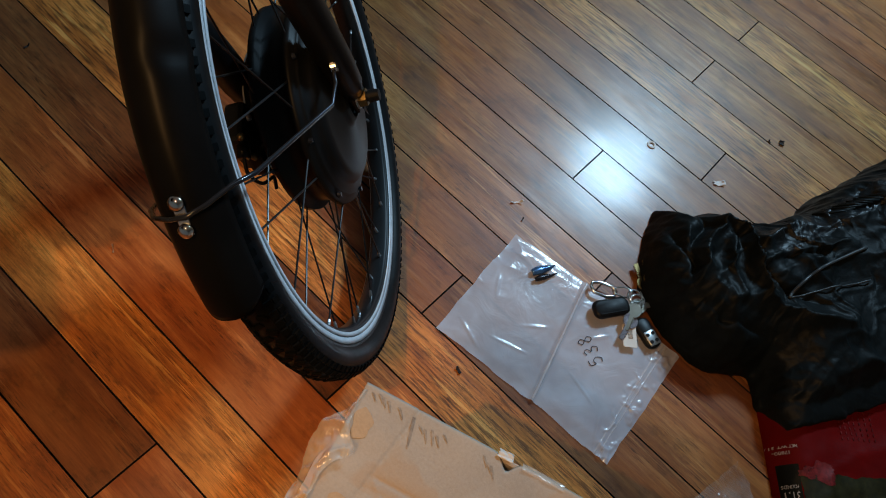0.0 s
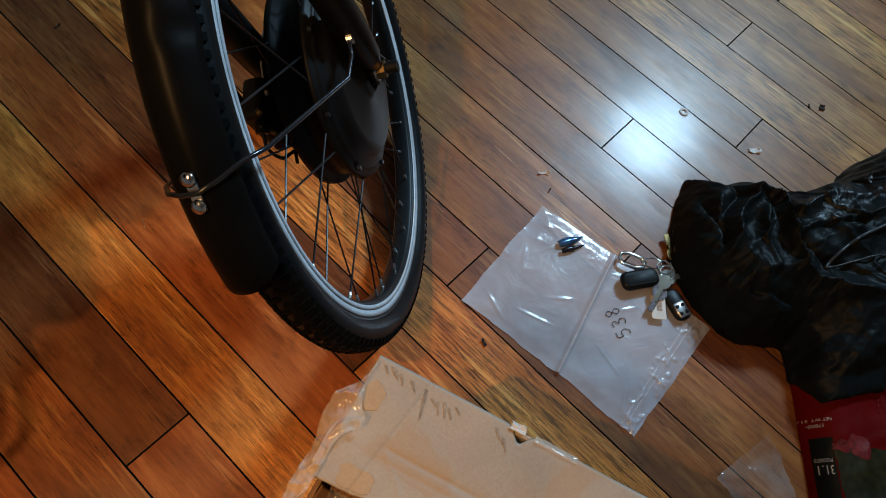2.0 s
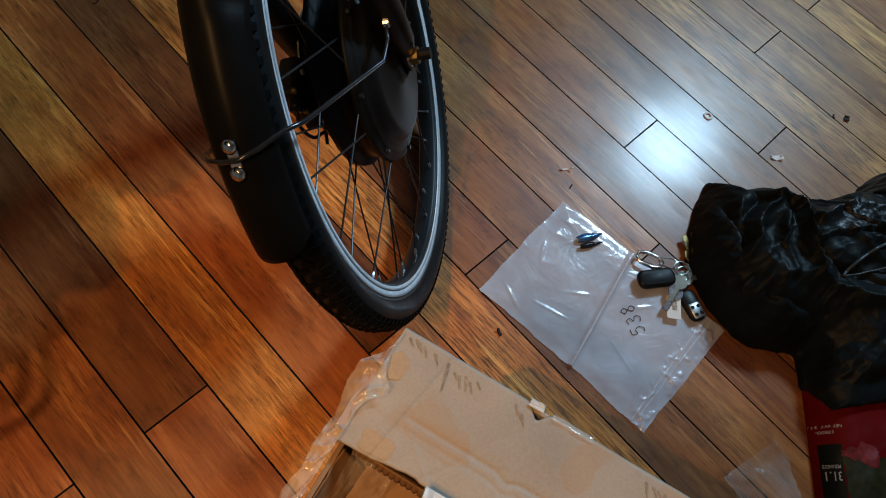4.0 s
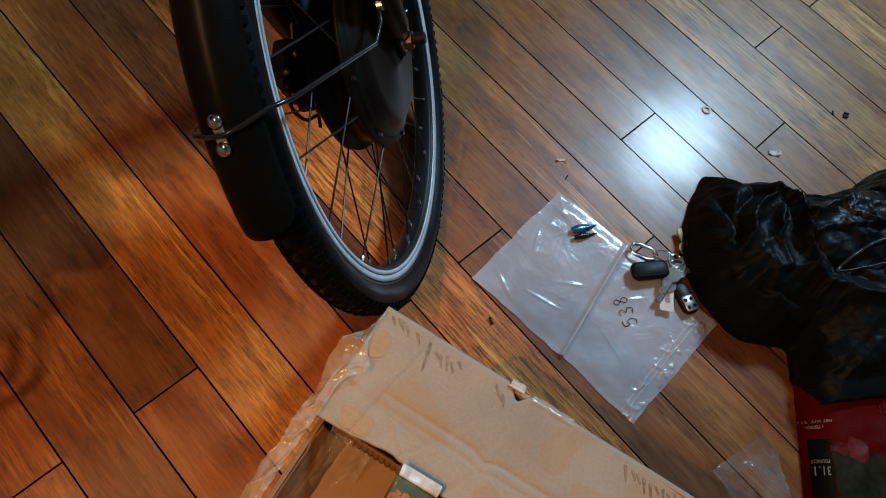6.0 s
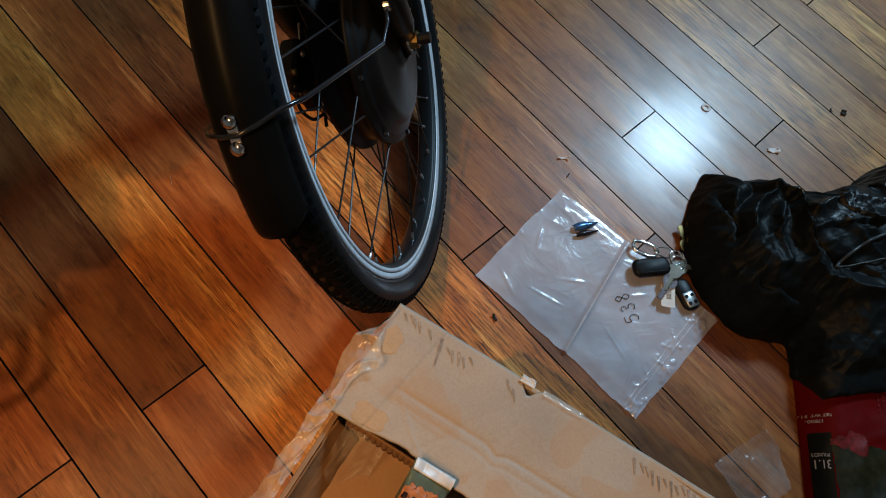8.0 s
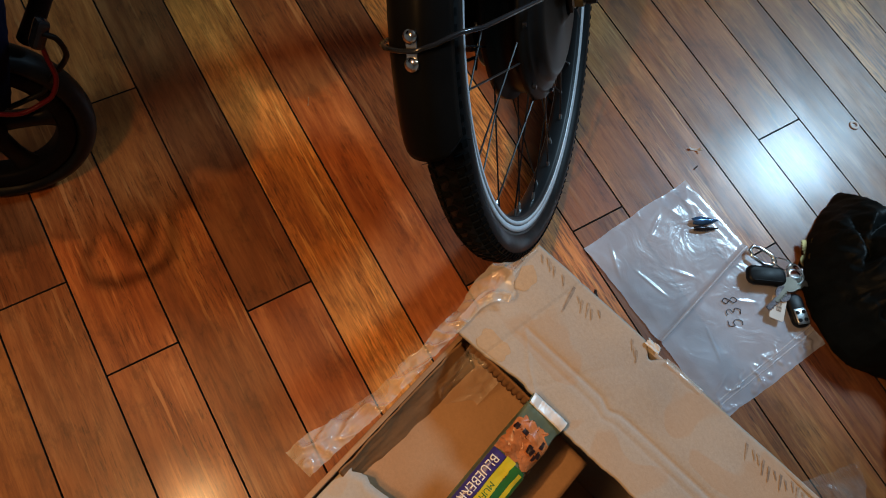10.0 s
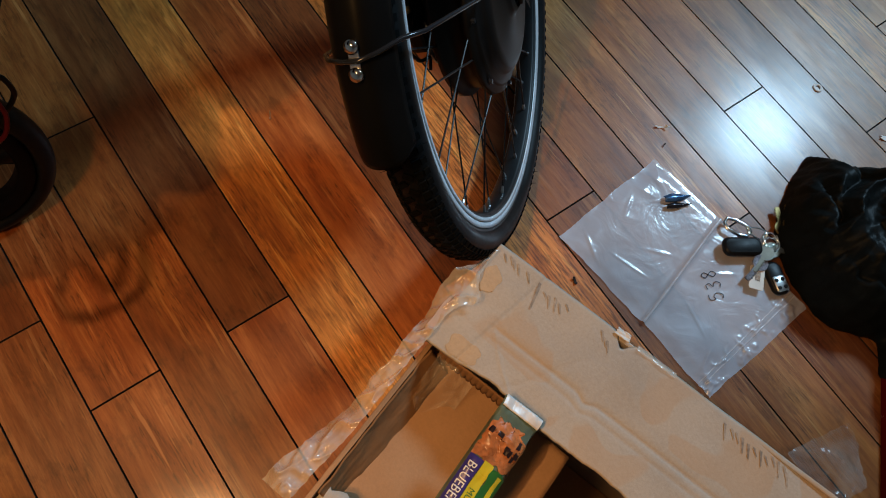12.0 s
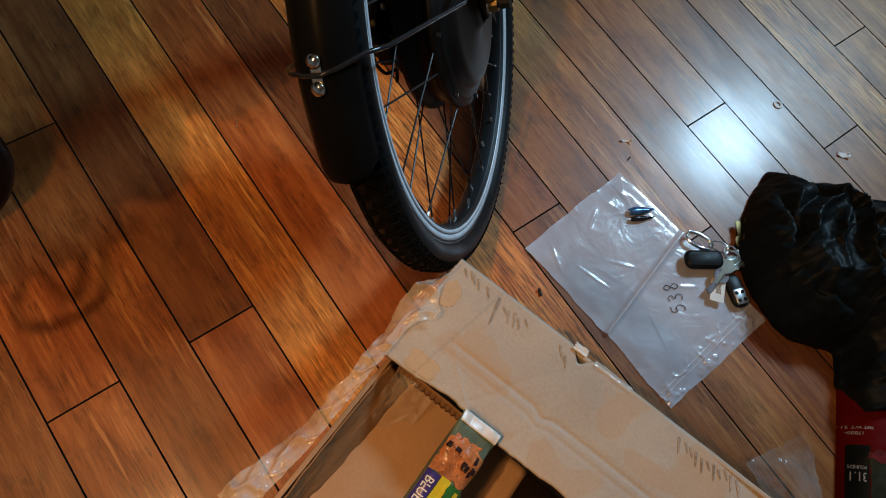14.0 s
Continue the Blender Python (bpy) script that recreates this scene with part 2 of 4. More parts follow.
STAIN = cardboard_material("glue_stained_cardboard", (0.47, 0.34, 0.215), False)
TAGWHITE = plain("white_scrap", (0.66, 0.63, 0.58), 0.5, vary=0.1)
FILM = film_material("clear_polythene", rgb(0.76, 0.85, 1.0), 0.545, 0.19, 0.50, 21)
FILM_SEAM = film_material("polythene_seam", rgb(0.84, 0.84, 0.88), 0.62, 0.25, 0.3, 60)
LOOSE = film_material("thin_clear_tape", rgb(0.84, 0.76, 0.64), 0.86, 0.2, 0.5, 26)
TAPE = film_material("clear_packing_tape", rgb(0.84, 0.79, 0.70), 0.66, 0.17, 0.55, 26, (1.0, 0.7, 1), radians(17))


# ---- room ----
W = 0.095
floor = new("floor", mesh_from("floor", solid((6.4, 6.4, 0.05), pose(0.3, 0, -0.043)), SUBFLOOR))
tagged(floor, "varnished reddish bamboo plank floor with dark joints", "floor", kind="structure")


def wall(name, size, at):
    return tagged(new(name, mesh_from(name, solid(size, pose(*at)), PAINT)), "plain painted room wall", "wall", kind="structure")


wall("wall_north", (6.4, 0.1, 2.6), (0.3, 3.25, 1.28))
wall("wall_south", (6.4, 0.1, 2.6), (0.3, -3.25, 1.28))
wall("wall_east", (0.1, 6.4, 2.6), (3.55, 0, 1.28))
wall("wall_west", (0.1, 6.4, 2.6), (-2.95, 0, 1.28))
tagged(new("ceiling", mesh_from("ceiling", solid((6.6, 6.6, 0.1), pose(0.3, 0, 2.63)), PAINT)), "plain painted ceiling", "ceiling", kind="structure")

# ---- bicycle ----
# wheel frame: x ahead, y to the bicycle's left, z up along the leaning wheel
HEAD, LEAN_SIDE = radians(45.66), radians(-24)
ahead = Vector((math.cos(HEAD), math.sin(HEAD), 0))
right0 = Vector((math.sin(HEAD), -math.cos(HEAD), 0))
upw = Vector((0, 0, 1)) * math.cos(LEAN_SIDE) + right0 * math.sin(LEAN_SIDE)
right = ahead.cross(upw)
HUBC = Vector((-0.0308, 0.2215, 0.2915))
WHEEL = Matrix((( ahead.x, -right.x, upw.x, HUBC.x), (ahead.y, -right.y, upw.y, HUBC.y), (ahead.z, -right.z, upw.z, HUBC.z), (0, 0, 0, 1)))
bike = thing("bicycle", WHEEL, "black bicycle front wheel with hub motor, leaning on its stand", "bicycle")

TYRE_R, TYRE_W = 0.3160, 0.0228


def rp(angle, r, y=0.0):
    return Vector((r * math.cos(angle), y, r * math.sin(angle)))


wheel = part("front_wheel", lathe(bmesh.new(), [(0.2605, -0.009), (0.2605, 0.009), (0.2625, 0.0117), (0.266, 0.0117), (0.266, -0.0117), (0.2625, -0.0117)], steps=128), RIM, bike, "black alloy rim with spokes", True)
tyre_profile = []
for k in range(20):
    a = 2 * math.pi * k / 20
    tyre_profile.append((0.2945 + 0.0215 * math.cos(a) * (1.0 if math.cos(a) > 0 else 0.8), TYRE_W * math.sin(a)))
part("tyre", lathe(bmesh.new(), tyre_profile, steps=160), RUBBER, wheel, "black rubber tyre", True)
bm = bmesh.new()
for side in (-1, 1):
    for k in range(150):
        a = 2 * math.pi * (k + (0.5 if side > 0 else 0)) / 150
        for tilt, length in ((0.62, 0.0075), (0.98, 0.006)):
            m = Matrix.Rotation(-a, 4, "Y") @ Matrix.Translation((0.2945 + 0.0222 * math.cos(tilt), side * 0.0236 * math.sin(tilt), 0)) @ Matrix.Rotation(side * tilt, 4, "Z")
            box(bm, (0.0026, length, 0.0085 if tilt < 0.8 else 0.0065), m)
for k in range(190):
    a = 2 * math.pi * k / 190
    m = Matrix.Rotation(-a, 4, "Y") @ Matrix.Translation((0.3160, 0.004 * (1 if k % 2 else -1), 0)) @ Matrix.Rotation(0.5 if k % 2 else -0.5, 4, "X")
    box(bm, (0.0022, 0.010, 0.006), m)
part("tread", bm, TREAD, wheel, "raised tyre tread blocks")
for side in (-1, 1):
    q = side
    part("rim_wall", lathe(bmesh.new(), [(0.2625, q * 0.0122), (0.2625, q * 0.0100), (0.2655, q * 0.0100), (0.2655, q * 0.0142)], steps=128), RIM, wheel, "", True)
    for r0, r1 in ((0.2656, 0.2705), (0.2716, 0.2786)):
        part("brake_track", lathe(bmesh.new(), [(r0, q * 0.0147), (r0, q * 0.0118), (r1, q * 0.0118), (r1, q * 0.0156)], steps=128), TRACK, wheel, "bright machined rim wall", True)
    part("wear_line", lathe(bmesh.new(), [(0.2704, q * 0.0144), (0.2704, q * 0.0118), (0.2717, q * 0.0118), (0.2717, q * 0.0146)], steps=128), RIM, wheel, "dark groove round the rim", True)
    part("rim_wall", lathe(bmesh.new(), [(0.2787, q * 0.0148), (0.2787, q * 0.010), (0.286, q * 0.010), (0.287, q * 0.0168)], steps=128), RIM, wheel, "", True)
# moulding whiskers left on the new tyre
random.seed(21)
bm = bmesh.new()
for k in range(46):
    a, tilt = 2 * math.pi * (k + random.uniform(-0.3, 0.3)) / 46, random.choice((-1.15, -0.75, 0.75, 1.15))
    foot = rp(a, 0.2945 + 0.0215 * math.cos(tilt), TYRE_W * math.sin(tilt))
    out = (rp(a, math.cos(tilt), math.sin(tilt)) + Vector((random.uniform(-0.5, 0.5), 0, random.uniform(-0.5, 0.5)))).normalized()
    tube(bm, [foot, foot + out * 0.003, foot + out * random.uniform(0.005, 0.0085) + Vector((0.001, 0, 0.0005))], [0.0005, 0.0004, 0.0002], 4)
tagged(part("tyre_whiskers", bm, RUBBER, wheel, "fine rubber whiskers"), kind="stuff")

# hub motor: a drum with stepped covers
drum = [(0.020, -0.050), (0.026, -0.046), (0.032, -0.0425), (0.080, -0.0405), (0.089, -0.0385), (0.094, -0.034), (0.0965, -0.029), (0.106, -0.0285), (0.1085, -0.0265), (0.109, -0.024), (0.1165, -0.0235), (0.1185, -0.016), (0.110, -0.014),
        (0.110, 0.012), (0.1185, 0.014), (0.1185, 0.022), (0.108, 0.024), (0.100, 0.031), (0.070, 0.036), (0.030, 0.042)]
hub = part("hub_motor", lathe(bmesh.new(), drum, steps=96), HUB, wheel, "large black hub motor drum", True)
for k in range(8):
    a = 2 * math.pi * (k + 0.3) / 8
    bm = bmesh.new()
    bmesh.ops.create_cone(bm, cap_ends=True, segments=10, radius1=0.0034, radius2=0.0026, depth=0.004, matrix=Matrix.Translation(rp(a, 0.113, -0.0265)) @ Matrix.Rotation(radians(90), 4, "X"))
    part("cover_screw", bm, STAY, wheel)
part("brake_rotor", lathe(bmesh.new(), [(0.066, 0.046), (0.080, 0.046), (0.080, 0.048), (0.066, 0.048)], steps=64), SILVER, wheel, "steel disc brake rotor")

# spokes: 36, crossing in pairs, each with a bright nipple
for k in range(36):
    a = 2 * math.pi * (k + 0.35) / 36
    side = -1 if k % 2 else 1
    lean = (0.30 if (k // 2) % 2 else -0.30)
    hubp = rp(a + lean, 0.1145, side * 0.0185)
    rimp = rp(a, 0.2625, side * 0.003)
    part("spoke", tube(bmesh.new(), [hubp, rimp], 0.00115, 6), SPOKE, wheel)
    way = (hubp - rimp).normalized()
    part("nipple", tube(bmesh.new(), [rimp, rimp + way * 0.008, rimp + way * 0.0115], [0.0022, 0.0021, 0.0013], 6), SILVER, wheel)
part("valve", tube(bmesh.new(), [rp(radians(100), 0.262), rp(radians(100), 0.225)], 0.003, 8), STAY, wheel)

# axle, nuts and fork
part("axle", tube(bmesh.new(), [(0, -0.080, 0), (0, 0.075, 0)], 0.006, 12), STAY, bike)
for y, mat in ((-0.0625, BRASS), (0.062, SILVER)):
    bm = bmesh.new()
    bmesh.ops.create_cone(bm, cap_ends=True, segments=6, radius1=0.0105, radius2=0.0105, depth=0.010, matrix=Matrix.Translation((0, y, 0)) @ Matrix.Rotation(radians(90), 4, "X"))
    part("axle_nut", bm, mat, bike, "hexagonal axle nut")
bm = bmesh.new()
bmesh.ops.create_cone(bm, cap_ends=True, segments=24, radius1=0.012, radius2=0.012, depth=0.002, matrix=Matrix.Translation((0, -0.0565, 0)) @ Matrix.Rotation(radians(90), 4, "X"))
part("axle_washer", bm, SILVER, bike)
bm = bmesh.new()
bmesh.ops.create_cone(bm, cap_ends=True, segments=20, radius1=0.0078, radius2=0.0066, depth=0.012, matrix=Matrix.Translation((0, -0.0760, 0)) @ Matrix.Rotation(radians(90), 4, "X"))
part("axle_cap", bm, RUBBER, bike, "black rubber axle cap")

BACK = radians(5)


def fork_at(s, y, off=0.0):
    """A place along the fork blade, s metres from the dropout."""
    return Vector((-math.sin(BACK) * s + 0.001 + off, y, math.cos(BACK) * s))


for y in (-0.051, 0.054):
    side = -1 if y < 0 else 1
    part("dropout", solid((0.026, 0.006, 0.042), pose(0.004, y, 0.004, 0, -5, 0), 0.002), GLOSSBLACK, bike)
    pts = [fork_at(s, y + side * 0.004 + side * 0.006 * smooth(0, 0.5, s)) for s in (0.012, 0.03, 0.07, 0.14, 0.25, 0.36, 0.44)]
    part("fork_blade", tube(bmesh.new(), pts, [0.011, 0.0165, 0.019, 0.0195, 0.0195, 0.0195, 0.0195], 20), GLOSSBLACK, bike, "black fork blade", True)
part("fork_crown", solid((0.05, 0.165, 0.045), pose(*fork_at(0.45, 0.0), 0, -5, 0), 0.012), GLOSSBLACK, bike)
part("head_tube", tube(bmesh.new(), [fork_at(0.47, 0), fork_at(0.66, 0)], 0.026, 20), GLOSSBLACK, bike, "", True)
part("brake_caliper", solid((0.05, 0.024, 0.060), pose(-0.062, 0.056, 0.045, 0, -5, 0), 0.006), HUB, bike, "black disc brake caliper")
for q in ((-0.085, 0.046, 0.072), (-0.088, 0.046, 0.040), (-0.055, 0.045, 0.016)):
    bm = bmesh.new()
    bmesh.ops.create_uvsphere(bm, u_segments=10, v_segments=6, radius=0.0045, matrix=Matrix.Translation(q))
    part("caliper_bolt", bm, BRASS, bike, "", True)
part("caliper_bridge", solid((0.030, 0.020, 0.030), pose(-0.074, 0.050, 0.020, 0, 12, 0), 0.005), HUB, bike, "black caliper bridge")
bm = bmesh.new()
bmesh.ops.create_cone(bm, cap_ends=True, segments=14, radius1=0.0075, radius2=0.006, depth=0.016, matrix=pose(-0.092, 0.050, 0.058, 0, 70, 0))
part("barrel_adjuster", bm, GLOSSBLACK, bike, "knurled cable adjuster", True)
for q in ((-0.056, 0.043, 0.066), (-0.070, 0.040, 0.030), (-0.082, 0.040, 0.012), (-0.040, 0.043, 0.040)):
    bm = bmesh.new()
    bmesh.ops.create_cone(bm, cap_ends=True, segments=12, radius1=0.0042, radius2=0.0034, depth=0.005, matrix=Matrix.Translation(q) @ Matrix.Rotation(radians(90), 4, "X"))
    part("caliper_bolt", bm, SILVER, bike, "", True)
hose = curve_points([(-0.092, 0.050, 0.058), (-0.108, 0.052, 0.040), (-0.104, 0.050, 0.012), (-0.088, 0.048, -0.004), (-0.078, 0.050, -0.016), (-0.086, 0.052, -0.028)])
part("brake_cable", tube(bmesh.new(), hose, 0.0021, 8), RUBBER, bike, "thin black brake cable", True)
# pointed tabs of the torque washer under the dropout
for q, tilt in (((0.012, -0.0575, -0.022), 8), ((0.003, -0.0575, -0.026), -6)):
    bm = bmesh.new()
    bmesh.ops.create_cone(bm, cap_ends=True, segments=4, radius1=0.0055, radius2=0.0004, depth=0.022, matrix=pose(*q, 180, tilt, 0) @ Matrix.Diagonal((1, 0.35, 1, 1)))
    part("washer_tab", bm, GLOSSBLACK, bike)
cable = curve_points([(-0.015, 0.05, -0.012), (-0.06, 0.052, -0.015), (-0.075, 0.066, 0.03), (-0.045, 0.075, 0.16), (-0.05, 0.08, 0.33)])
part("motor_cable", tube(bmesh.new(), cable, 0.004, 8), RUBBER, bike, "", True)

# fender: a curved gutter over the tyre's rear and top
F0, F1 = radians(62), radians(157.2)


def fender_at(u, v):
    a = F0 + (F1 - F0) * u
    w = (v - 0.5) * 2
    r = 0.3465 - 0.026 * abs(w) ** 2.4
    half = 0.0325 if w > 0 else 0.0255
    tip = smooth(0.975, 1.0, u)
    a -= tip * 0.035 * abs(w) ** 5
    dent = 0.0035 * math.exp(-((math.degrees(a) - 122) / 1.6) ** 2) * smooth(0.1, -0.7, w)
    return rp(a, r - dent, w * half)


fender = part("fender", sheet(fender_at, 110, 20, -0.0018), FENDER, bike, "satin black plastic mudguard with a slight dent", True)


def bolt_at(angle, y):
    bm = bmesh.new()
    bmesh.ops.create_uvsphere(bm, u_segments=16, v_segments=8, radius=0.0062, matrix=Matrix.Rotation(-angle, 4, "Y") @ Matrix.Translation((0.3475 - 0.026 * abs(y / 0.0325) ** 2.4 + 0.0015, y, 0)) @ Matrix.Diagonal((0.62, 1, 1, 1)))
    return bm


BA = radians(141.2)
for da in (-0.031, 0.031):
    part("fender_bolt", bolt_at(BA + da, 0.0005), CHROME, bike, "polished domed bolt", True)
part("stay_clip", solid((0.0022, 0.009, 0.030), Matrix.Rotation(-BA, 4, "Y") @ Matrix.Translation((0.3475 - 0.0005, 0.0005, 0)), 0.0008), SILVER, bike, "silver stay clip")
stay = [(-0.028, -0.058, 0.084), (-0.045, -0.060, 0.080), (-0.068, -0.0545, 0.074)]
stay += [rp(BA - 0.035, 0.300, -0.043), rp(BA - 0.03, 0.322, -0.0310), rp(BA - 0.012, 0.342, -0.0180), rp(BA, 0.3505, -0.004), rp(BA, 0.3495, 0.010), rp(BA, 0.339, 0.027), rp(BA, 0.320, 0.040), rp(BA + 0.01, 0.27, 0.054), (-0.075, 0.066, 0.10)]
part("fender_stay", tube(bmesh.new(), stay, 0.0022, 8), STAY, bike, "thin dark wire stay", True)
bm = bmesh.new()
bmesh.ops.create_cone(bm, cap_ends=True, segments=14, radius1=0.0062, radius2=0.0056, depth=0.006, matrix=Matrix.Translation((-0.027, -0.060, 0.085)) @ Matrix.Rotation(radians(90), 4, "X"))
part("stay_bolt", bm, CHROME, bike)

# ---- cardboard box ----
ANG = math.atan2(-0.954, 0.30)
BOX = pose(-0.258, -0.086, 0, 0, 0, math.degrees(ANG))      # x along the long side, -y across towards the walker
BL, BW, BH = 0.56, 0.313, 0.437
carton = thing("cardboard_box", BOX, "worn open brown cardboard box with peeling clear tape", "box")
T = 0.004
part("side_panel", solid((BL, T, BH), pose(BL / 2, -T / 2, BH / 2), 0.0012), CARD, carton)
part("side_panel", solid((BL, T, BH - 0.012), pose(BL / 2, -BW + T / 2, (BH - 0.012) / 2), 0.0012), CARD, carton)
part("end_panel", solid((T, BW - 2 * T - 0.001, BH - 0.006), pose(T / 2, -BW / 2, (BH - 0.006) / 2), 0.0012), CARD_IN, carton)
part("end_panel", solid((T, BW - 2 * T - 0.001, BH - 0.006), pose(BL - T / 2, -BW / 2, (BH - 0.006) / 2), 0.0012), CARD_IN, carton)
part("bottom_panel", solid((BL - 0.01, BW - 0.01, T), pose(BL / 2, -BW / 2, T / 2 + 0.001)), CARD_IN, carton)


def flap_at(u, v):
    x = -0.003 + (BL + 0.004) * u
    edge = 0.098 + 0.0022 * fractal((x * 30, 4, 0)) + 0.004 * smooth(0.07, 0.10, x) - 0.004 * smooth(0.0, 0.06, x)
    notch = 0.010 * math.exp(-((x - 0.118) / 0.006) ** 2)
    y0 = 0.001 - notch
    y = y0 - (0.098 + y0) * v - (edge - 0.098) * smooth(0.80, 1.0, v)
    crease = -0.0013 * (math.exp(-abs(v - 0.60) / 0.022) + 0.6 * math.exp(-abs(v - 0.69) / 0.016)) * smooth(0.026, 0.036, x)
    p = 0.098 * v
    fold = -0.0017 * math.exp(-abs(x - 0.042 + 0.0176 * v) / 0.0016) - 0.0005 * math.exp(-abs(x - 0.086 + 0.06 * (v - 0.6)) / 0.0016) * smooth(0.2, 0.6, v)
    fold += 0.0006 * math.exp(-abs(x + 0.026 - p) / 0.0018) * smooth(0.054, 0.062, p)
    z = BH + 0.004 + crease + fold + 0.0012 * fractal((x * 14, v * 2.0, 3), 2) - 0.010 * smooth(0, 0.5, x)
    z -= 0.0012 * smooth(0.02, 0.0, v)
    return Vector((x, y, z))


part("top_flap", sheet(flap_at, 430, 70, -0.0035), CARD, carton, "creased stained top flap", True)


def inner_at(u, v):
    x = 0.006 + 0.134 * u
    y = -0.088 - 0.165 * v
    return Vector((x, y, BH - 0.030 - 0.022 * u + 0.0025 * fractal((x * 18, y * 14, 1))))


part("inner_flap", sheet(inner_at, 30, 30, -0.0035), CARD_IN, carton, "plain brown inner flap", True)


def near_at(u, v):
    x = 0.006 + (BL - 0.01) * u
    y = -BW + 0.002 + (0.094 + 0.006 * fractal((x * 60, 9, 0)) * 1.0) * v
    return Vector((x, y, BH - 0.008 - 0.006 * v * v + 0.003 * fractal((x * 14, v * 3, 8))))


part("near_flap", sheet(near_at, 110, 14, 0.0035), CARD, carton, "torn near flap", True)


def torn_at(u, v):
    x = 0.011 + 0.066 * u
    y = -0.0955 - 0.004 * smooth(0.07, 0.10, x) - 0.0009 * math.sin(x * 1300) * v - 0.002 * v
    return Vector((x, y, BH + 0.001 - 0.016 * v + 0.002 * fractal((x * 40, v, 2)) - 0.010 * smooth(0, 0.5, x)))


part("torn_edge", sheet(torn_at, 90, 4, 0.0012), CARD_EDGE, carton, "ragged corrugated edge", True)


def stained_at(u, v):
    y = -0.099 - 0.128 * u
    x = 0.0045 + 0.030 * v * (1 - 0.35 * u) + 0.002 * fractal((y * 30, v * 2, 1))
    return Vector((x, y, BH - 0.007 - 0.036 * v ** 0.8 + 0.0011 * fractal((y * 12, v * 22, 6))))


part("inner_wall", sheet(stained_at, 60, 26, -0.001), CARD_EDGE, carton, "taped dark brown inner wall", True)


def ridge2(p, q):
    return max(0.0, 1 - abs(fractal((p * 0.5, q, 17), 2)) * 3.0) ** 2


def tape_at(u, v):
    e2 = 0.006 + 0.237 * u
    outer = -0.005 - 0.013 * smooth(0.005, 0.055, e2) + 0.004 * smooth(0.06, 0.12, e2) - 0.015 * smooth(0.15, 0.24, e2)
    inner = -0.001 + 0.013 * math.exp(-((e2 - 0.052) / 0.011) ** 2) - 0.004 * smooth(0.17, 0.24, e2) + 0.0012 * fractal((e2 * 90, 3, 0))
    outer += 0.005 * fractal((e2 * 30, 1, 0))
    x = outer + (inner - outer) * v
    z = BH + 0.0085 + 0.006 * fractal((e2 * 26, x * 34, 5)) * (1.2 - v) + 0.005 * ridge2(e2 * 70 + x * 60, x * 45 - e2 * 14) + 0.0022 * fractal((e2 * 60, x * 80, 2))
    z -= 0.010 * (1 - v) ** 2 - 0.006 * math.sin(e2 * 60) * (1 - v)
    return Vector((x, -e2, max(z, BH + 0.0072 if v > 0.45 and e2 < 0.09 else 0)))


part("packing_tape", sheet(tape_at, 150, 30), TAPE, carton, "crinkled clear packing tape peeling off the edge", True)


def loose_at(u, v):
    x = 0.012 + 0.034 * u
    y = -0.098 - (0.030 + 0.010 * math.sin(u * 5)) * v
    return Vector((x, y, BH - 0.004 - 0.020 * v + 0.006 * fractal((u * 3, v * 3, 9)) - 0.012 * u))


part("packing_tape", sheet(loose_at, 30, 24), LOOSE, carton, "loose end of clear tape", True)
random.seed(3)
for x0, count, span, y0, length in ((0.005, 4, 0.018, -0.004, 0.008), (0.026, 2, 0.006, -0.004, 0.009), (0.0405, 2, 0.001, -0.005, 0.030), (0.047, 5, 0.022, -0.008, 0.012), (0.212, 12, 0.06, -0.006, 0.012), (0.10, 3, 0.008, -0.008, 0.010)):
    for k in range(count):
        xs = x0 + span * k / count + random.uniform(-0.0012, 0.0012)
        ln = length * random.uniform(0.3, 0.9)
        ys = y0 - random.uniform(0, 0.004)

        def tick_at(u, v, xs=xs, ys=ys, ln=ln):
            p = flap_at((xs + 0.003 + 0.005 * v) / (BL + 0.004), max(0.0, -(ys - ln * v) / 0.098))
            return p + Vector((0.0024 * (u - 0.5) * (1 - 0.6 * v), 0, 0.0005))

        part("smudge", sheet(tick_at, 1, 5), INK, carton)


def stain_patch(x0, x1, v0, v1, skew):
    """Orange glue stain left on the flap by old tape, with an uneven edge."""
    def fn(u, v):
        x = x0 + (x1 - x0) * u + skew * v + 0.0010 * math.sin(v * 7 + x0 * 90) * (2 * u - 1) - 0.003 * (2 * u - 1) * (2 * v - 1) ** 4
        w = v0 + (v1 - v0) * v + 0.012 * math.sin(u * 5 + x1 * 60) * (2 * v - 1) - 0.03 * (2 * v - 1) * (2 * u - 1) ** 4
        return flap_at((x + 0.003) / (BL + 0.004), min(1.0, max(0.0, w))) + Vector((0, 0, 0.0004))
    return sheet(fn, 28, 28)


part("glue_stain", stain_patch(0.0, 0.0145, 0.19, 0.42, 0.002), STAIN, carton, "orange glue stain", True)
part("glue_stain", stain_patch(0.011, 0.037, 0.80, 0.985, 0.001), STAIN, carton, "orange glue stain", True)


def scrap_at(u, v):
    return Vector((0.108 + 0.012 * u + 0.002 * fractal((v * 3, u, 2)), 0.004 - 0.007 * v, BH + 0.0040 + 0.0015 * fractal((u * 2, v * 2, 4)) - 0.002 * (1 - v)))


part("tape_scrap", sheet(scrap_at, 10, 10, 0.0004), TAGWHITE, carton, "torn white tape scrap on the edge", True)


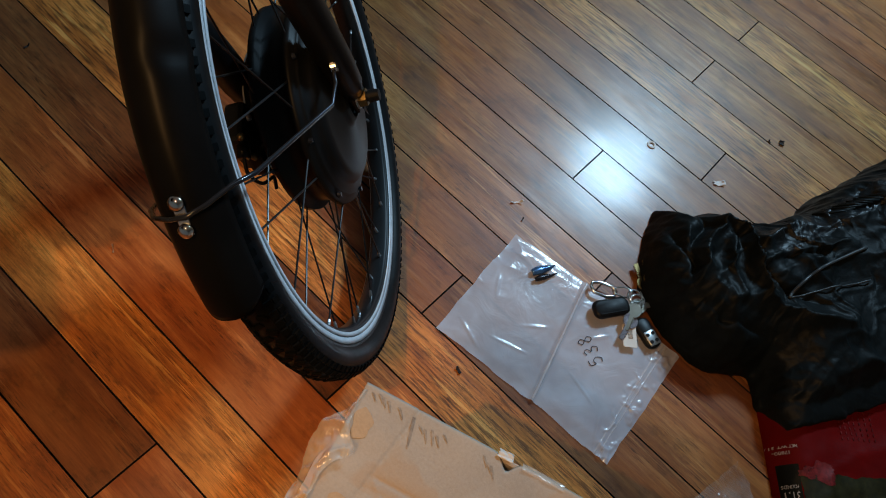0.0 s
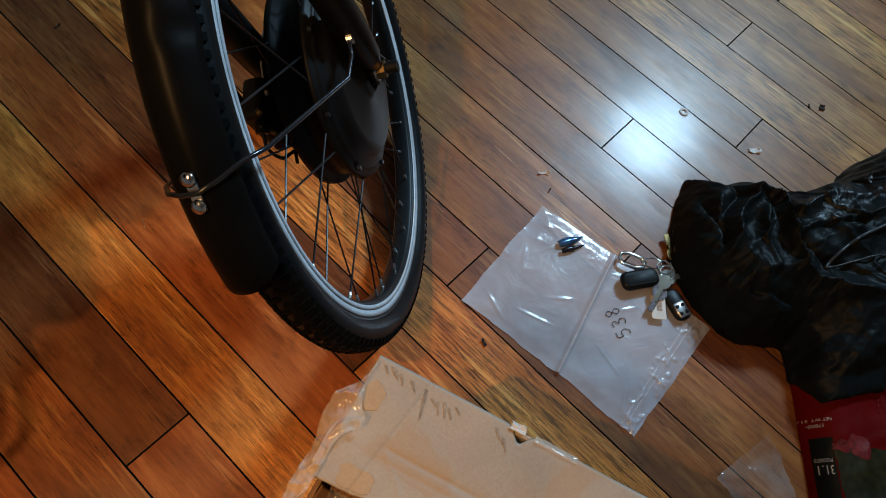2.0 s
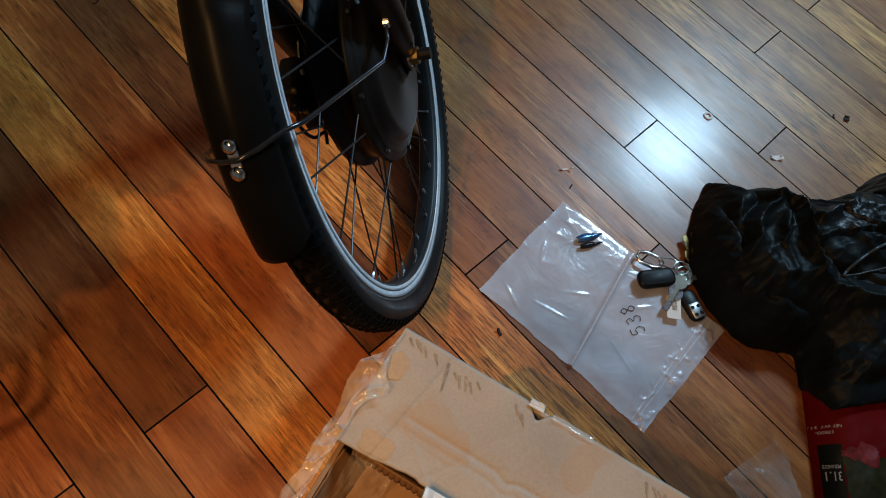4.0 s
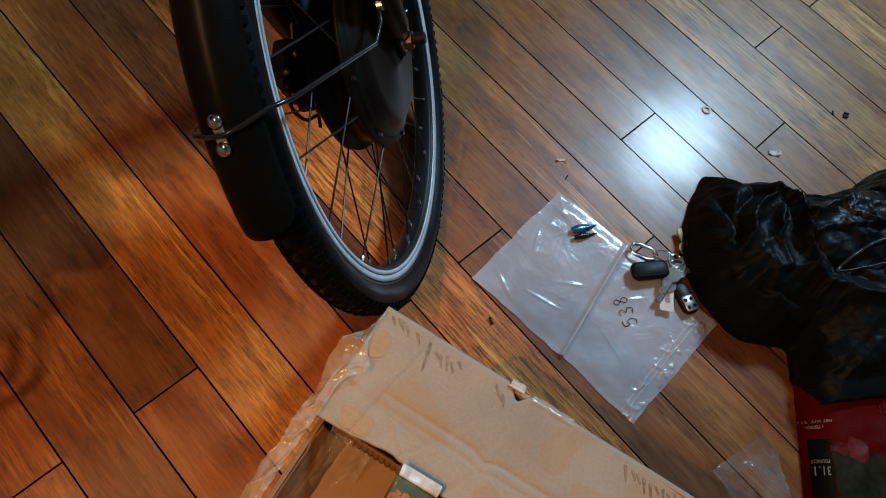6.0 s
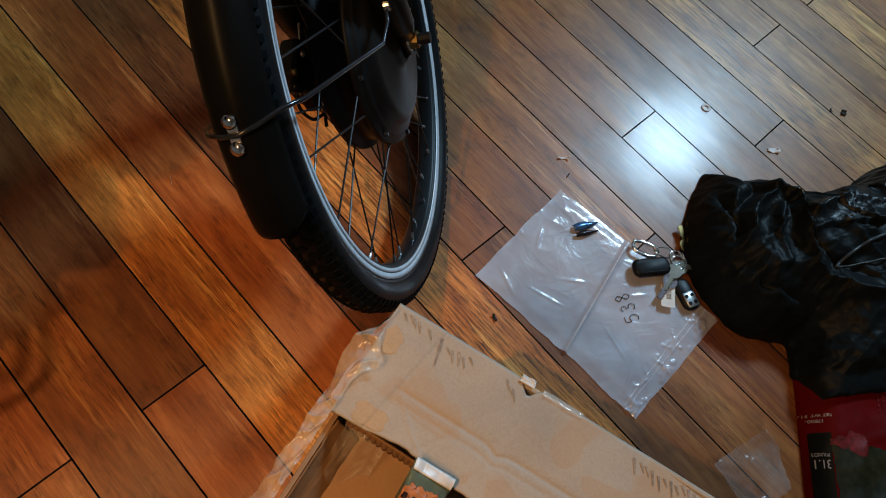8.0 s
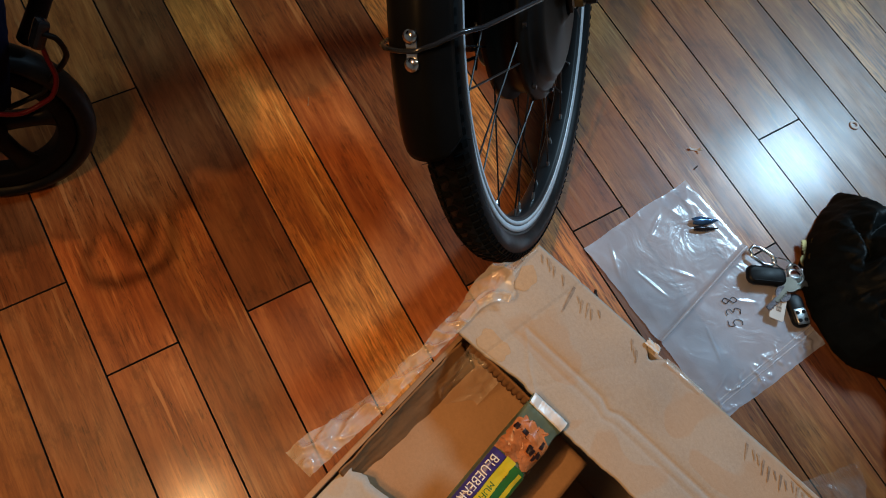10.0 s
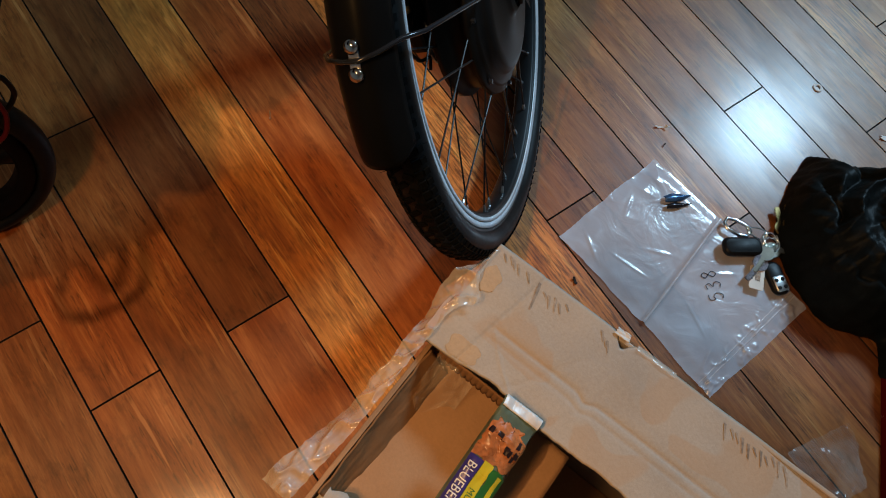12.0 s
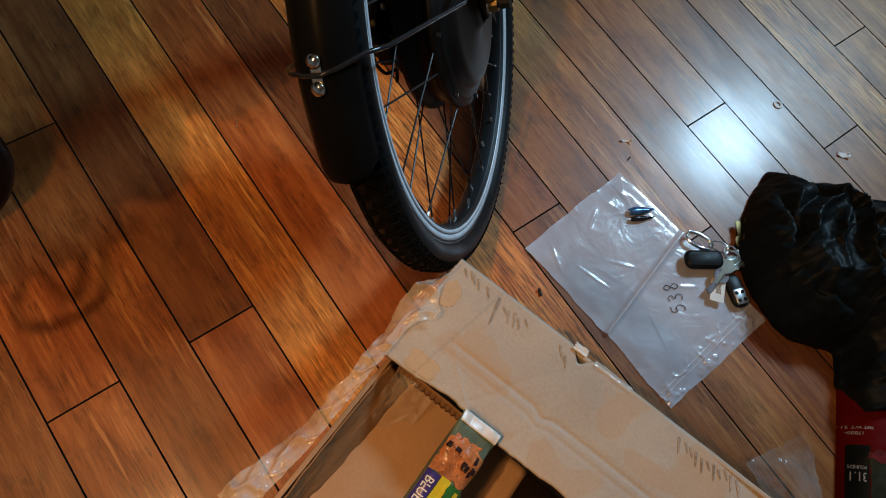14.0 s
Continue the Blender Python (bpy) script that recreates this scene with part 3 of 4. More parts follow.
def edge_tape_at(u, v):
    x = 0.128 + 0.035 * u
    return Vector((x, 0.003 - 0.0065 * v, BH + 0.0050 + 0.0012 * fractal((x * 90, v * 3, 3)) - 0.012 * x - 0.004 * (1 - v) ** 2))


part("packing_tape", sheet(edge_tape_at, 30, 6), TAPE, carton, "shiny tape along the far edge", True)

# ---- clear zip bag ----
SIDE_A = [(-0.001, -0.026), (0.019, -0.199), (0.028, -0.335)]
SIDE_B = [(0.214, -0.006), (0.235, -0.141), (0.247, -0.323)]


def between(side, v):
    k = 0 if v < 0.5 else 1
    t = v * 2 - k
    a, b = Vector(side[k]), Vector(side[k + 1])
    return a + (b - a) * t


CREASES = [(0.12, 0.12, 0.8, 0.6, 0.0016), (0.22, 0.30, 0.95, -0.3, 0.0014), (0.55, 0.10, 0.3, 0.95, 0.0018), (0.80, 0.22, -0.5, 0.86, 0.0012), (0.45, 0.36, 0.7, -0.7, 0.0013),
           (0.30, 0.70, 0.9, 0.4, 0.0012), (0.70, 0.66, 0.5, -0.86, 0.0010), (0.15, 0.86, 0.2, 0.97, 0.0018), (0.60, 0.90, -0.2, 0.97, 0.0014)]


def bag_at(u, v, lift=0.0):
    p = between(SIDE_A, v) * (1 - u) + between(SIDE_B, v) * u
    edge = min(u, 1 - u, v, 1 - v)
    puff = smooth(0.0, 0.10, edge)
    z = 0.0016 + 0.0032 * puff * (0.6 + 0.8 * abs(fractal((p.x * 7, p.y * 7, 2), 2)))
    z += sum(h * math.exp(-((u - a) * c + (v - b) * s) ** 2 / 0.00006) * smooth(0.12, 0.0, abs((v - b) * c - (u - a) * s)) for a, b, c, s, h in CREASES)
    z += 0.0045 * math.exp(-((v - 0.5) / 0.012) ** 2)
    z += 0.0040 * smooth(0.86, 0.95, v) * smooth(1.0, 0.98, v) * max(0.0, 1 - 3 * abs(fractal((u * 6, v * 9, 4), 3))) ** 2
    z += 0.0016 * smooth(0.22, 0.05, v) * max(0.0, 1 - 3 * abs(fractal((u * 4, v * 6, 14), 1))) ** 2
    wob = 0.0030 * fractal((p.x * 20, p.y * 20, 7)) * (1 - puff)
    return Vector((p.x + wob, p.y + wob, z + lift))


zip_bag = tagged(part("zip_bag", sheet(bag_at, 110, 150), FILM, None, "", True), "clear plastic zip bag with pen-written number, lying flat", "bag")


def strip_at(v0, v1, lift):
    return lambda u, v: bag_at(0.004 + 0.992 * u, v0 + (v1 - v0) * v, lift + 0.0008 * math.sin(math.pi * v))


part("bag_seam", sheet(strip_at(0.492, 0.510, 0.0006), 80, 4), FILM_SEAM, zip_bag, "whitish folded seam", True)
part("zip_strip", sheet(strip_at(0.905, 0.915, 0.0006), 80, 3), FILM_SEAM, zip_bag, "", True)
part("zip_strip", sheet(strip_at(0.928, 0.938, 0.0006), 80, 3), FILM_SEAM, zip_bag, "", True)
PEN = plain("blue_black_pen", (0.012, 0.014, 0.035), 0.5)
W_RIGHT, W_UP = Vector((0.376, 0.927)), Vector((-0.927, 0.376))
CENTRES = (Vector((0.139, -0.231)), Vector((0.147, -0.2155)), Vector((0.152, -0.199)))
DIGITS = [
    [[(0.85, 1.0), (0.2, 0.98), (0.15, 0.6), (0.55, 0.66), (0.9, 0.4), (0.6, 0.05), (0.1, 0.1)]],
    [[(0.1, 0.95), (0.6, 1.0), (0.8, 0.75), (0.35, 0.55), (0.85, 0.35), (0.6, 0.02), (0.05, 0.12)]],
    [[(0.5, 0.52), (0.15, 0.78), (0.5, 1.0), (0.82, 0.78), (0.5, 0.52), (0.15, 0.22), (0.5, 0.0), (0.85, 0.24), (0.5, 0.52)]],
]
for k, strokes in enumerate(DIGITS):
    for stroke in strokes:
        line = []
        for q in curve_points([(x, y, 0) for x, y in stroke], 5):
            at = CENTRES[k] + W_RIGHT * (0.0122 * (q.x - 0.5)) + W_UP * (0.0235 * (q.y - 0.5))
            line.append((at.x, at.y, 0.0052))
        part("pen_digit", tube(bmesh.new(), line, 0.0006, 5), PEN, zip_bag, "handwritten digit %d" % (5, 3, 8)[k])

# ---- foil scraps on the bag ----
FOIL = plain("blue_foil", (0.09, 0.20, 0.40), 0.22, 0.6, 0.6, 260)
DARKFOIL = plain("dark_foil", (0.035, 0.030, 0.034), 0.2, 0.6, 0.6, 260)
for (ax, ay), (bx, by), w, mat, label in (((0.176, -0.069), (0.216, -0.087), 0.015, FOIL, "small pointed blue foil scrap on the bag"), ((0.170, -0.080), (0.207, -0.098), 0.010, DARKFOIL, "small dark foil scrap with a bright edge")):
    l = math.hypot(bx - ax, by - ay)

    def sliver_at(u, v, w=w, l=l):
        half = w * (1 - abs(2 * u - 0.7) ** 1.6 / 1.7) * 0.5
        return Vector((u * l, (2 * v - 1) * half, 0.0035 * math.cos(math.pi * (v - 0.5)) + 0.0012 * math.sin(u * 6)))

    ob = part("foil_scrap", sheet(sliver_at, 16, 8, 0.0003), mat, None, "", True)
    ob.matrix_world = pose(ax, ay, 0.0085, 0, 0, math.degrees(math.atan2(by - ay, bx - ax)))
    tagged(ob, label, "scrap", "foil scraps")


# ---- keys ----
def at(x, y, z, ang):
    return pose(x, y, z, 0, 0, ang)


FOBBLACK = plain("fob_plastic", (0.006, 0.006, 0.0065), 0.42, vary=0.3, scale=200, spec=0.2)
KEYGREY = plain("nickel_key", (0.27, 0.235, 0.19), 0.36, 1.0, 0.2)
TAGCARD = plain("tag_card", (0.72, 0.66, 0.58), 0.5, vary=0.08)
KEYPRINT = plain("printed_key", (0.26, 0.26, 0.30), 0.35, 0.5, 0.7, 300)

keys = thing("key_bunch", pose(0.235, -0.205, 0.009), "bunch of keys with fobs and a silver carabiner on the bag", "keys")


def on(x, y, z, ang):
    return pose(x - 0.235, y + 0.205, z - 0.009, 0, 0, ang)


def place(ob, m):
    ob.matrix_basis = m
    return ob


ring = [(0.021, 0.004, 0), (0.014, 0.0105, 0), (-0.006, 0.0115, 0), (-0.019, 0.0075, 0), (-0.021, -0.002, 0), (-0.014, -0.0095, 0), (0.006, -0.0105, 0), (0.018, -0.006, 0)]
place(part("carabiner", tube(bmesh.new(), ring, 0.0029, 8, True), CHROME, keys, "octagonal silver carabiner", True), on(0.2395, -0.168, 0.0125, -62))
loop = [(0.0165 * math.cos(a), 0.0085 * math.sin(a), 0.002 * math.sin(2 * a)) for a in [2 * math.pi * k / 28 for k in range(28)]]
place(part("wire_loop", tube(bmesh.new(), loop, 0.0011, 6, True), CHROME, keys, "", True), on(0.259, -0.192, 0.0145, -52))
for x, y, a in ((0.266, -0.211, 20), (0.262, -0.219, 70)):
    rr = [(0.0115 * math.cos(q), 0.0115 * math.sin(q), 0.0006 * q) for q in [2 * math.pi * k / 14 for k in range(28)]]
    place(part("split_ring", tube(bmesh.new(), rr, 0.0009, 6), CHROME, keys, "", True), on(x, y, 0.0145, a))
fob = place(part("key_fob", slab(0.062, 0.030, 0.0125, 0.0115, 0.0045), FOBBLACK, keys, "black flip-key fob", True), on(0.2215, -0.1955, 0.0155, -33))
place(part("fob_groove", solid((0.046, 0.0012, 0.002), Matrix(), 0.0004), RUBBER, fob), pose(0, -0.0100, 0.0060))
card = place(part("tag", slab(0.038, 0.023, 0.0012, 0.003, 0.0004), TAGCARD, keys, "cream plastic barcode tag"), on(0.2075, -0.2445, 0.0125, 40))
bars = bmesh.new()
for k in range(9):
    box(bars, (0.0008 if k % 3 else 0.0014, 0.008, 0.0003), pose(-0.004 + 0.0019 * k, -0.001, 0.0009))
part("barcode", bars, INK, card, "dark printed bars")


def key_shape():
    bm = bmesh.new()
    bmesh.ops.create_cone(bm, cap_ends=True, segments=22, radius1=0.0125, radius2=0.0125, depth=0.0021)
    bmesh.ops.bevel(bm, geom=list(bm.edges), offset=0.0003, segments=1, affect="EDGES")
    box(bm, (0.026, 0.0075, 0.0019), pose(0.023, 0, 0), 0.0003, 1)
    for k in range(5):
        box(bm, (0.0028, 0.0020, 0.0019), pose(0.014 + 0.0046 * k, 0.0042 + 0.0005 * (k % 2), 0, 0, 0, 45))
    return bm


place(part("key", key_shape(), KEYGREY, keys, "worn nickel key"), on(0.243, -0.224, 0.0195, 195) @ pose(0, 0, 0, 12, 6, 0))
place(part("key", key_shape(), KEYPRINT, keys, "printed patterned key"), on(0.2265, -0.2305, 0.0165, 190) @ pose(0, 0, 0, -8, 4, 0))
place(part("key", key_shape(), BRASS, keys, "brass key"), on(0.303, -0.209, 0.010, 58))
place(part("key", key_shape(), BRASS, keys, "brass key"), on(0.312, -0.212, 0.014, 50) @ pose(0, 0, 0, 20, 0, 0))
place(part("key", key_shape(), KEYGREY, keys, "worn nickel key"), on(0.262, -0.226, 0.012, -40))
remote = place(part("remote_fob", slab(0.052, 0.027, 0.0115, 0.0115, 0.004), FOBBLACK, keys, "dark rounded car remote", True), on(0.2335, -0.262, 0.0105, 250))
panel = part("button_panel", solid((0.024, 0.019, 0.002), pose(0.010, 0, 0.0062), 0.002, 2), SILVER, remote, "silver button panel", True)
for q in ((0.004, 0.005), (0.004, -0.005), (0.016, 0.005), (0.016, -0.005)):
    bm = bmesh.new()
    bmesh.ops.create_cone(bm, cap_ends=True, segments=12, radius1=0.0032, radius2=0.0026, depth=0.0016, matrix=Matrix.Translation((q[0], q[1], 0.0078)))
    part("button", bm, STAY, panel)

# ---- black jacket ----
OUTLINE = [(0.437, -0.139), (0.366, -0.160), (0.292, -0.203), (0.264, -0.247), (0.250, -0.306), (0.250, -0.360), (0.298, -0.421), (0.264, -0.458), (0.250, -0.505), (0.325, -0.552), (0.455, -0.628),
           (0.66, -0.70), (0.92, -0.66), (0.99, -0.50), (0.88, -0.385), (0.735, -0.346), (0.690, -0.328), (0.626, -0.325), (0.552, -0.287), (0.520, -0.252), (0.490, -0.199), (0.446, -0.176)]
# folds: a crest's line, its height and its half width
FOLDS = [([(0.385, -0.152), (0.356, -0.178), (0.342, -0.227)], 0.014, 0.010), ([(0.400, -0.179), (0.382, -0.202), (0.361, -0.228)], 0.012, 0.008),
         ([(0.428, -0.231), (0.368, -0.237), (0.320, -0.265)], 0.022, 0.011), ([(0.428, -0.231), (0.435, -0.270), (0.406, -0.303), (0.370, -0.327)], 0.026, 0.013),
         ([(0.361, -0.332), (0.359, -0.373), (0.383, -0.419), (0.417, -0.468)], 0.016, 0.011), ([(0.442, -0.303), (0.572, -0.316), (0.661, -0.342)], 0.026, 0.014),
         ([(0.393, -0.311), (0.463, -0.343), (0.551, -0.398)], 0.016, 0.012), ([(0.335, -0.240), (0.300, -0.262), (0.275, -0.300)], 0.010, 0.009),
         ([(0.345, -0.280), (0.310, -0.320), (0.290, -0.370)], 0.010, 0.014), ([(0.395, -0.262), (0.352, -0.290), (0.330, -0.318)], 0.012, 0.008),
         ([(0.378, -0.186), (0.352, -0.222), (0.330, -0.248)], -0.014, 0.006), ([(0.412, -0.214), (0.364, -0.228), (0.312, -0.256)], -0.018, 0.007), ([(0.452, -0.262), (0.424, -0.306), (0.378, -0.338)], -0.022, 0.008),
         ([(0.372, -0.172), (0.346, -0.190), (0.322, -0.215)], 0.010, 0.006), ([(0.322, -0.205), (0.305, -0.228), (0.300, -0.262)], 0.009, 0.007), ([(0.405, -0.340), (0.402, -0.372), (0.430, -0.425)], -0.012, 0.008),
         ([(0.430, -0.330), (0.470, -0.352), (0.530, -0.395)], -0.012, 0.007), ([(0.300, -0.290), (0.296, -0.330), (0.315, -0.372)], -0.009, 0.007), ([(0.410, -0.247), (0.388, -0.262), (0.365, -0.283)], 0.010, 0.006)]
EA, EB = Vector((-0.757, -0.653)), Vector((0.653, -0.757))
RO = Vector((0.2035, -0.472))


def outline_gap(x, y):
    """Distance inside the outline (negative outside)."""
    best, inside = 9.0, False
    for (ax, ay), (bx, by) in zip(OUTLINE, OUTLINE[1:] + OUTLINE[:1]):
        dx, dy = bx - ax, by - ay
        t = max(0, min(1, ((x - ax) * dx + (y - ay) * dy) / (dx * dx + dy * dy)))
        best = min(best, math.hypot(x - ax - t * dx, y - ay - t * dy))
        if (ay > y) != (by > y) and x < (bx - ax) * (y - ay) / (by - ay) + ax:
            inside = not inside
    return best if inside else -best


def ridge(x, y, ang, scale, seed, sharp=2.0):
    c, s = math.cos(ang), math.sin(ang)
    p, q = c * x + s * y, -s * x + c * y
    bend = 0.04 * fractal((x * 7, y * 7, seed))
    n = fractal(((p + bend) * scale, q * scale * 0.22, seed), 2)
    return max(0.0, 1 - abs(n) * 2.2) ** sharp


def red_z(a, b):
    edge = min(b - 0.033, 0.55 - b, a + 0.22, 0.42 - a)
    return 0.004 + 0.046 * (1 - math.exp(-max(edge, 0) / 0.014)) + 0.006 * fractal((a * 9, b * 9, 31)) * smooth(0, 0.05, edge) + 0.0035 * ridge(a, b, 0.7, 14, 33) * smooth(0, 0.04, edge)


def fold_gap(x, y, line):
    """Distance to a fold's line, and how far along it (0 to 1)."""
    best, where = 9.0, 0.0
    for k, ((ax, ay), (bx, by)) in enumerate(zip(line, line[1:])):
        dx, dy = bx - ax, by - ay
        t = max(0, min(1, ((x - ax) * dx + (y - ay) * dy) / (dx * dx + dy * dy)))
        gap = math.hypot(x - ax - t * dx, y - ay - t * dy)
        if gap < best:
            best, where = gap, (k + t) / (len(line) - 1)
    return best, where


def jacket_z(x, y):
    d = outline_gap(x, y) + 0.004 * fractal((x * 26, y * 26, 3))
    if d <= 0:
        return None
    dome = 1 - math.exp(-d / 0.032)
    z = 0.104 * dome + 0.012 * dome * fractal((x * 5, y * 5, 12), 2)
    z += 0.012 * dome * ridge(x, y, 0.95, 8, 1.5, 1.6) + 0.008 * dome * ridge(x, y, -0.25, 11, 4.2, 1.8) + 0.004 * dome * ridge(x, y, 1.5, 24, 8.1)
    wx, wy = x + 0.006 * fractal((x * 20, y * 20, 41)), y + 0.006 * fractal((x * 20, y * 20, 47))
    for line, high, wide in FOLDS:
        gap, where = fold_gap(wx, wy, line)
        if gap < wide * 4:
            z += 1.35 * high * dome * math.exp(-(gap / wide) ** 1.05) * (0.55 + 0.45 * math.sin(math.pi * (0.15 + 0.7 * where)))
    # crinkled glossy stretch beyond the sleeve
    z += 0.010 * dome * smooth(0.42, 0.47, x) * smooth(-0.42, -0.36, y) * (ridge(x, y, 0.4, 20, 61, 1.5) + 0.8 * ridge(x, y, -0.7, 26, 67, 1.5) - 0.6)
    z += 0.0010 * dome * fractal((x * 60, y * 60, 5), 2)
    z += 0.035 * dome * smooth(0.5, 0.72, x)
    p = Vector((x, y)) - RO
    a, b = p.dot(EA), p.dot(EB)
    if b > 0.018 and -0.22 < a < 0.42:
        z = max(z, red_z(a, max(b, 0.03)) + 0.010 + 0.02 * dome)
    return max(z, 0.003)


bm = bmesh.new()
NX, NY = 300, 230
grid = {}
for i in range(NX + 1):
    for j in range(NY + 1):
        x, y = 0.22 + 0.80 * i / NX, -0.74 + 0.63 * j / NY
        z = jacket_z(x, y)
        if z is not None:
            push = 0.010 * fractal((x * 18, y * 18, 21)) * smooth(0.02, 0.06, z)
            grid[i, j] = bm.verts.new((x + push, y - push, z))
for (i, j), v in grid.items():
    quad = [grid.get((i + a, j + b)) for a, b in ((0, 0), (1, 0), (1, 1), (0, 1))]
    if all(quad):
        bm.faces.new(quad)
for turn in range(6):
    soft = {}
    for v in bm.verts:
        near = [e.other_vert(v).co for e in v.link_edges if e.is_boundary]
        if len(near) == 2:
            soft[v] = (near[0] + near[1] + v.co * 2) / 4
    for v, co in soft.items():
        v.co = co
rim_edges = [e for e in bm.edges if e.is_boundary]
made = bmesh.ops.extrude_edge_only(bm, edges=rim_edges)
for v in [g for g in made["geom"] if isinstance(g, bmesh.types.BMVert)]:
    v.co.z = 0.0005


def nylon(name, low, high, rough, spec, crush):
    """Thin woven nylon: a fine weave, and crumples at two sizes."""
    n = Nodes(name)
    weave = n.noise(n.place, 900, 2)
    crumple = n.noise(n.place, 42, 5, 0.6, 1.5)
    crease = n.noise(n.scaled(n.place, (1, 0.5, 1)), 17, 3, 0.5, 2.2)
    n.bump(n.math("ADD", n.math("ADD", n.math("MULTIPLY", weave, 0.06), n.math("MULTIPLY", crumple, 0.6)), crease), crush, 0.006)
    return n.set(Base_Color=n.ramp(crumple, (0.3, low), (0.7, high)), Roughness=n.ramp(n.noise(n.place, 12, 3), (0.35, rough - 0.06), (0.65, rough + 0.08)), Specular_IOR_Level=spec)


NYLON = nylon("black_nylon", (0.0034, 0.0047, 0.0050), (0.0062, 0.0086, 0.0092), 0.47, 0.10, 0.30)
LINING = nylon("shiny_black_lining", (0.0040, 0.0052, 0.0060), (0.0080, 0.0100, 0.0115), 0.34, 0.30, 0.6)
bm.faces.ensure_lookup_table()
for face in bm.faces:
    c = face.calc_center_median()
    if fold_gap(c.x, c.y, [(0.462, -0.322), (0.53, -0.343), (0.62, -0.372), (0.70, -0.400)])[0] < 0.021 + 0.006 * fractal((c.x * 40, c.y * 40, 3)):
        face.material_index = 1
jacket = tagged(part("jacket", bm, NYLON, None, "", True), "crumpled black nylon jacket dropped on the floor", "jacket")
jacket.data.materials.append(LINING)
# zip pocket edge and ribbed cuff
PIPING = plain("grey_piping", (0.035, 0.04, 0.043), 0.4, vary=0.3, spec=0.3)
for bends in ([(0.390, -0.379), (0.420, -0.379), (0.462, -0.387), (0.500, -0.400), (0.56, -0.425)], [(0.390, -0.379), (0.459, -0.421), (0.52, -0.46)]):
    line = curve_points([(x, y, 0) for x, y in bends], 8)
    high = [jacket_z(p.x, p.y) or 0.05 for p in line]
    level = [max(max(high[max(0, k - 1):k + 2]), sum(high[max(0, k - 4):k + 5]) / len(high[max(0, k - 4):k + 5])) for k in range(len(high))]
    line = [(p.x, p.y, z + 0.0015) for p, z in zip(line, level)]
    part("pocket_piping", tube(bmesh.new(), line, 0.0027 if len(bends) > 3 else 0.0015, 6), PIPING, jacket, "shiny grey piping", True)
cuff = bmesh.new()
for k in range(9):
    x0, y0 = 0.590 + 0.008 * k, -0.338 - 0.005 * k
    pts = [(x0 + 0.02 * q, y0 - 0.035 * q, (jacket_z(x0 + 0.02 * q, y0 - 0.035 * q) or 0.05) + 0.002) for q in (0, 0.5, 1)]
    tube(cuff, pts, 0.0022, 6)
part("cuff_ribbing", cuff, NYLON, jacket, "gathered elastic ribbing", True)

# ---- red pet food bag ----
RED = plain("red_bag_print", (0.105, 0.0026, 0.0024), 0.5, vary=0.25, scale=25, bump=0.3, spec=0.06)
DARKGREEN = plain("dark_label_print", (0.005, 0.0055, 0.0035), 0.5, vary=0.3, spec=0.12)
OLIVE = plain("olive_picture_print", (0.016, 0.015, 0.004), 0.45, vary=0.6, scale=120, spec=0.2)
PINK = plain("pale_flower_print", (0.10, 0.010, 0.010), 0.5, vary=0.75, scale=160, spec=0.15)
WHITE = plain("white_print", (0.75, 0.72, 0.68), 0.4, vary=0.08)


def red_at(a, b, lift=0.0):
    p = RO + EA * a + EB * b
    return Vector((p.x, p.y, red_z(a, b) + lift))


def red_patch(a0, a1, b0, b1, lift, na=30, nb=30, wave=0.0):
    def fn(u, v):
        a, b = a0 + (a1 - a0) * u, b0 + (b1 - b0) * v
        w = wave * fractal((a * 40, b * 40, 2))
        return red_at(a + w, b + w, lift)
    return sheet(fn, na, nb)


bm = red_patch(-0.22, 0.42, 0.033, 0.55, 0.0, 110, 100)
made = bmesh.ops.extrude_edge_only(bm, edges=[e for e in bm.edges if e.is_boundary])
for v in [g for g in made["geom"] if isinstance(g, bmesh.types.BMVert)]:
    v.co.z = 0.0005
sack = tagged(part("pet_food_bag", bm, RED, None, "", True), "large red printed pet food bag partly under the jacket", "bag")
part("label_panel", red_patch(0.030, 0.125, 0.0365, 0.0550, 0.0007), DARKGREEN, sack, "dark weight label", True)
part("picture_panel", red_patch(0.045, 0.150, 0.0560, 0.22, 0.0007, wave=0.004), OLIVE, sack, "olive green printed picture", True)
part("flower_print", red_patch(0.030, 0.052, 0.058, 0.100, 0.0009, wave=0.012), PINK, sack, "blotchy pink flower print", True)


def words(text, size, a, b, parent, material, tall=1.0):
    """Printed words that follow the bag, read from the far side."""
    data = bpy.data.curves.new("words", "FONT")
    data.body, data.size, data.resolution_u = text, size, 2
    ob = new("words", data)
    bpy.context.view_layer.update()
    mesh = bpy.data.meshes.new_from_object(ob.evaluated_get(bpy.context.evaluated_depsgraph_get()))
    bpy.data.objects.remove(ob)
    for v in mesh.vertices:
        p = red_at(a + v.co.y * tall, b - v.co.x, 0.0012)
        v.co = p
    mesh.materials.clear()
    mesh.materials.append(material)
    made = new("printed_text", mesh)
    made.parent = parent
    made["label"] = "white printed words " + text
    return made


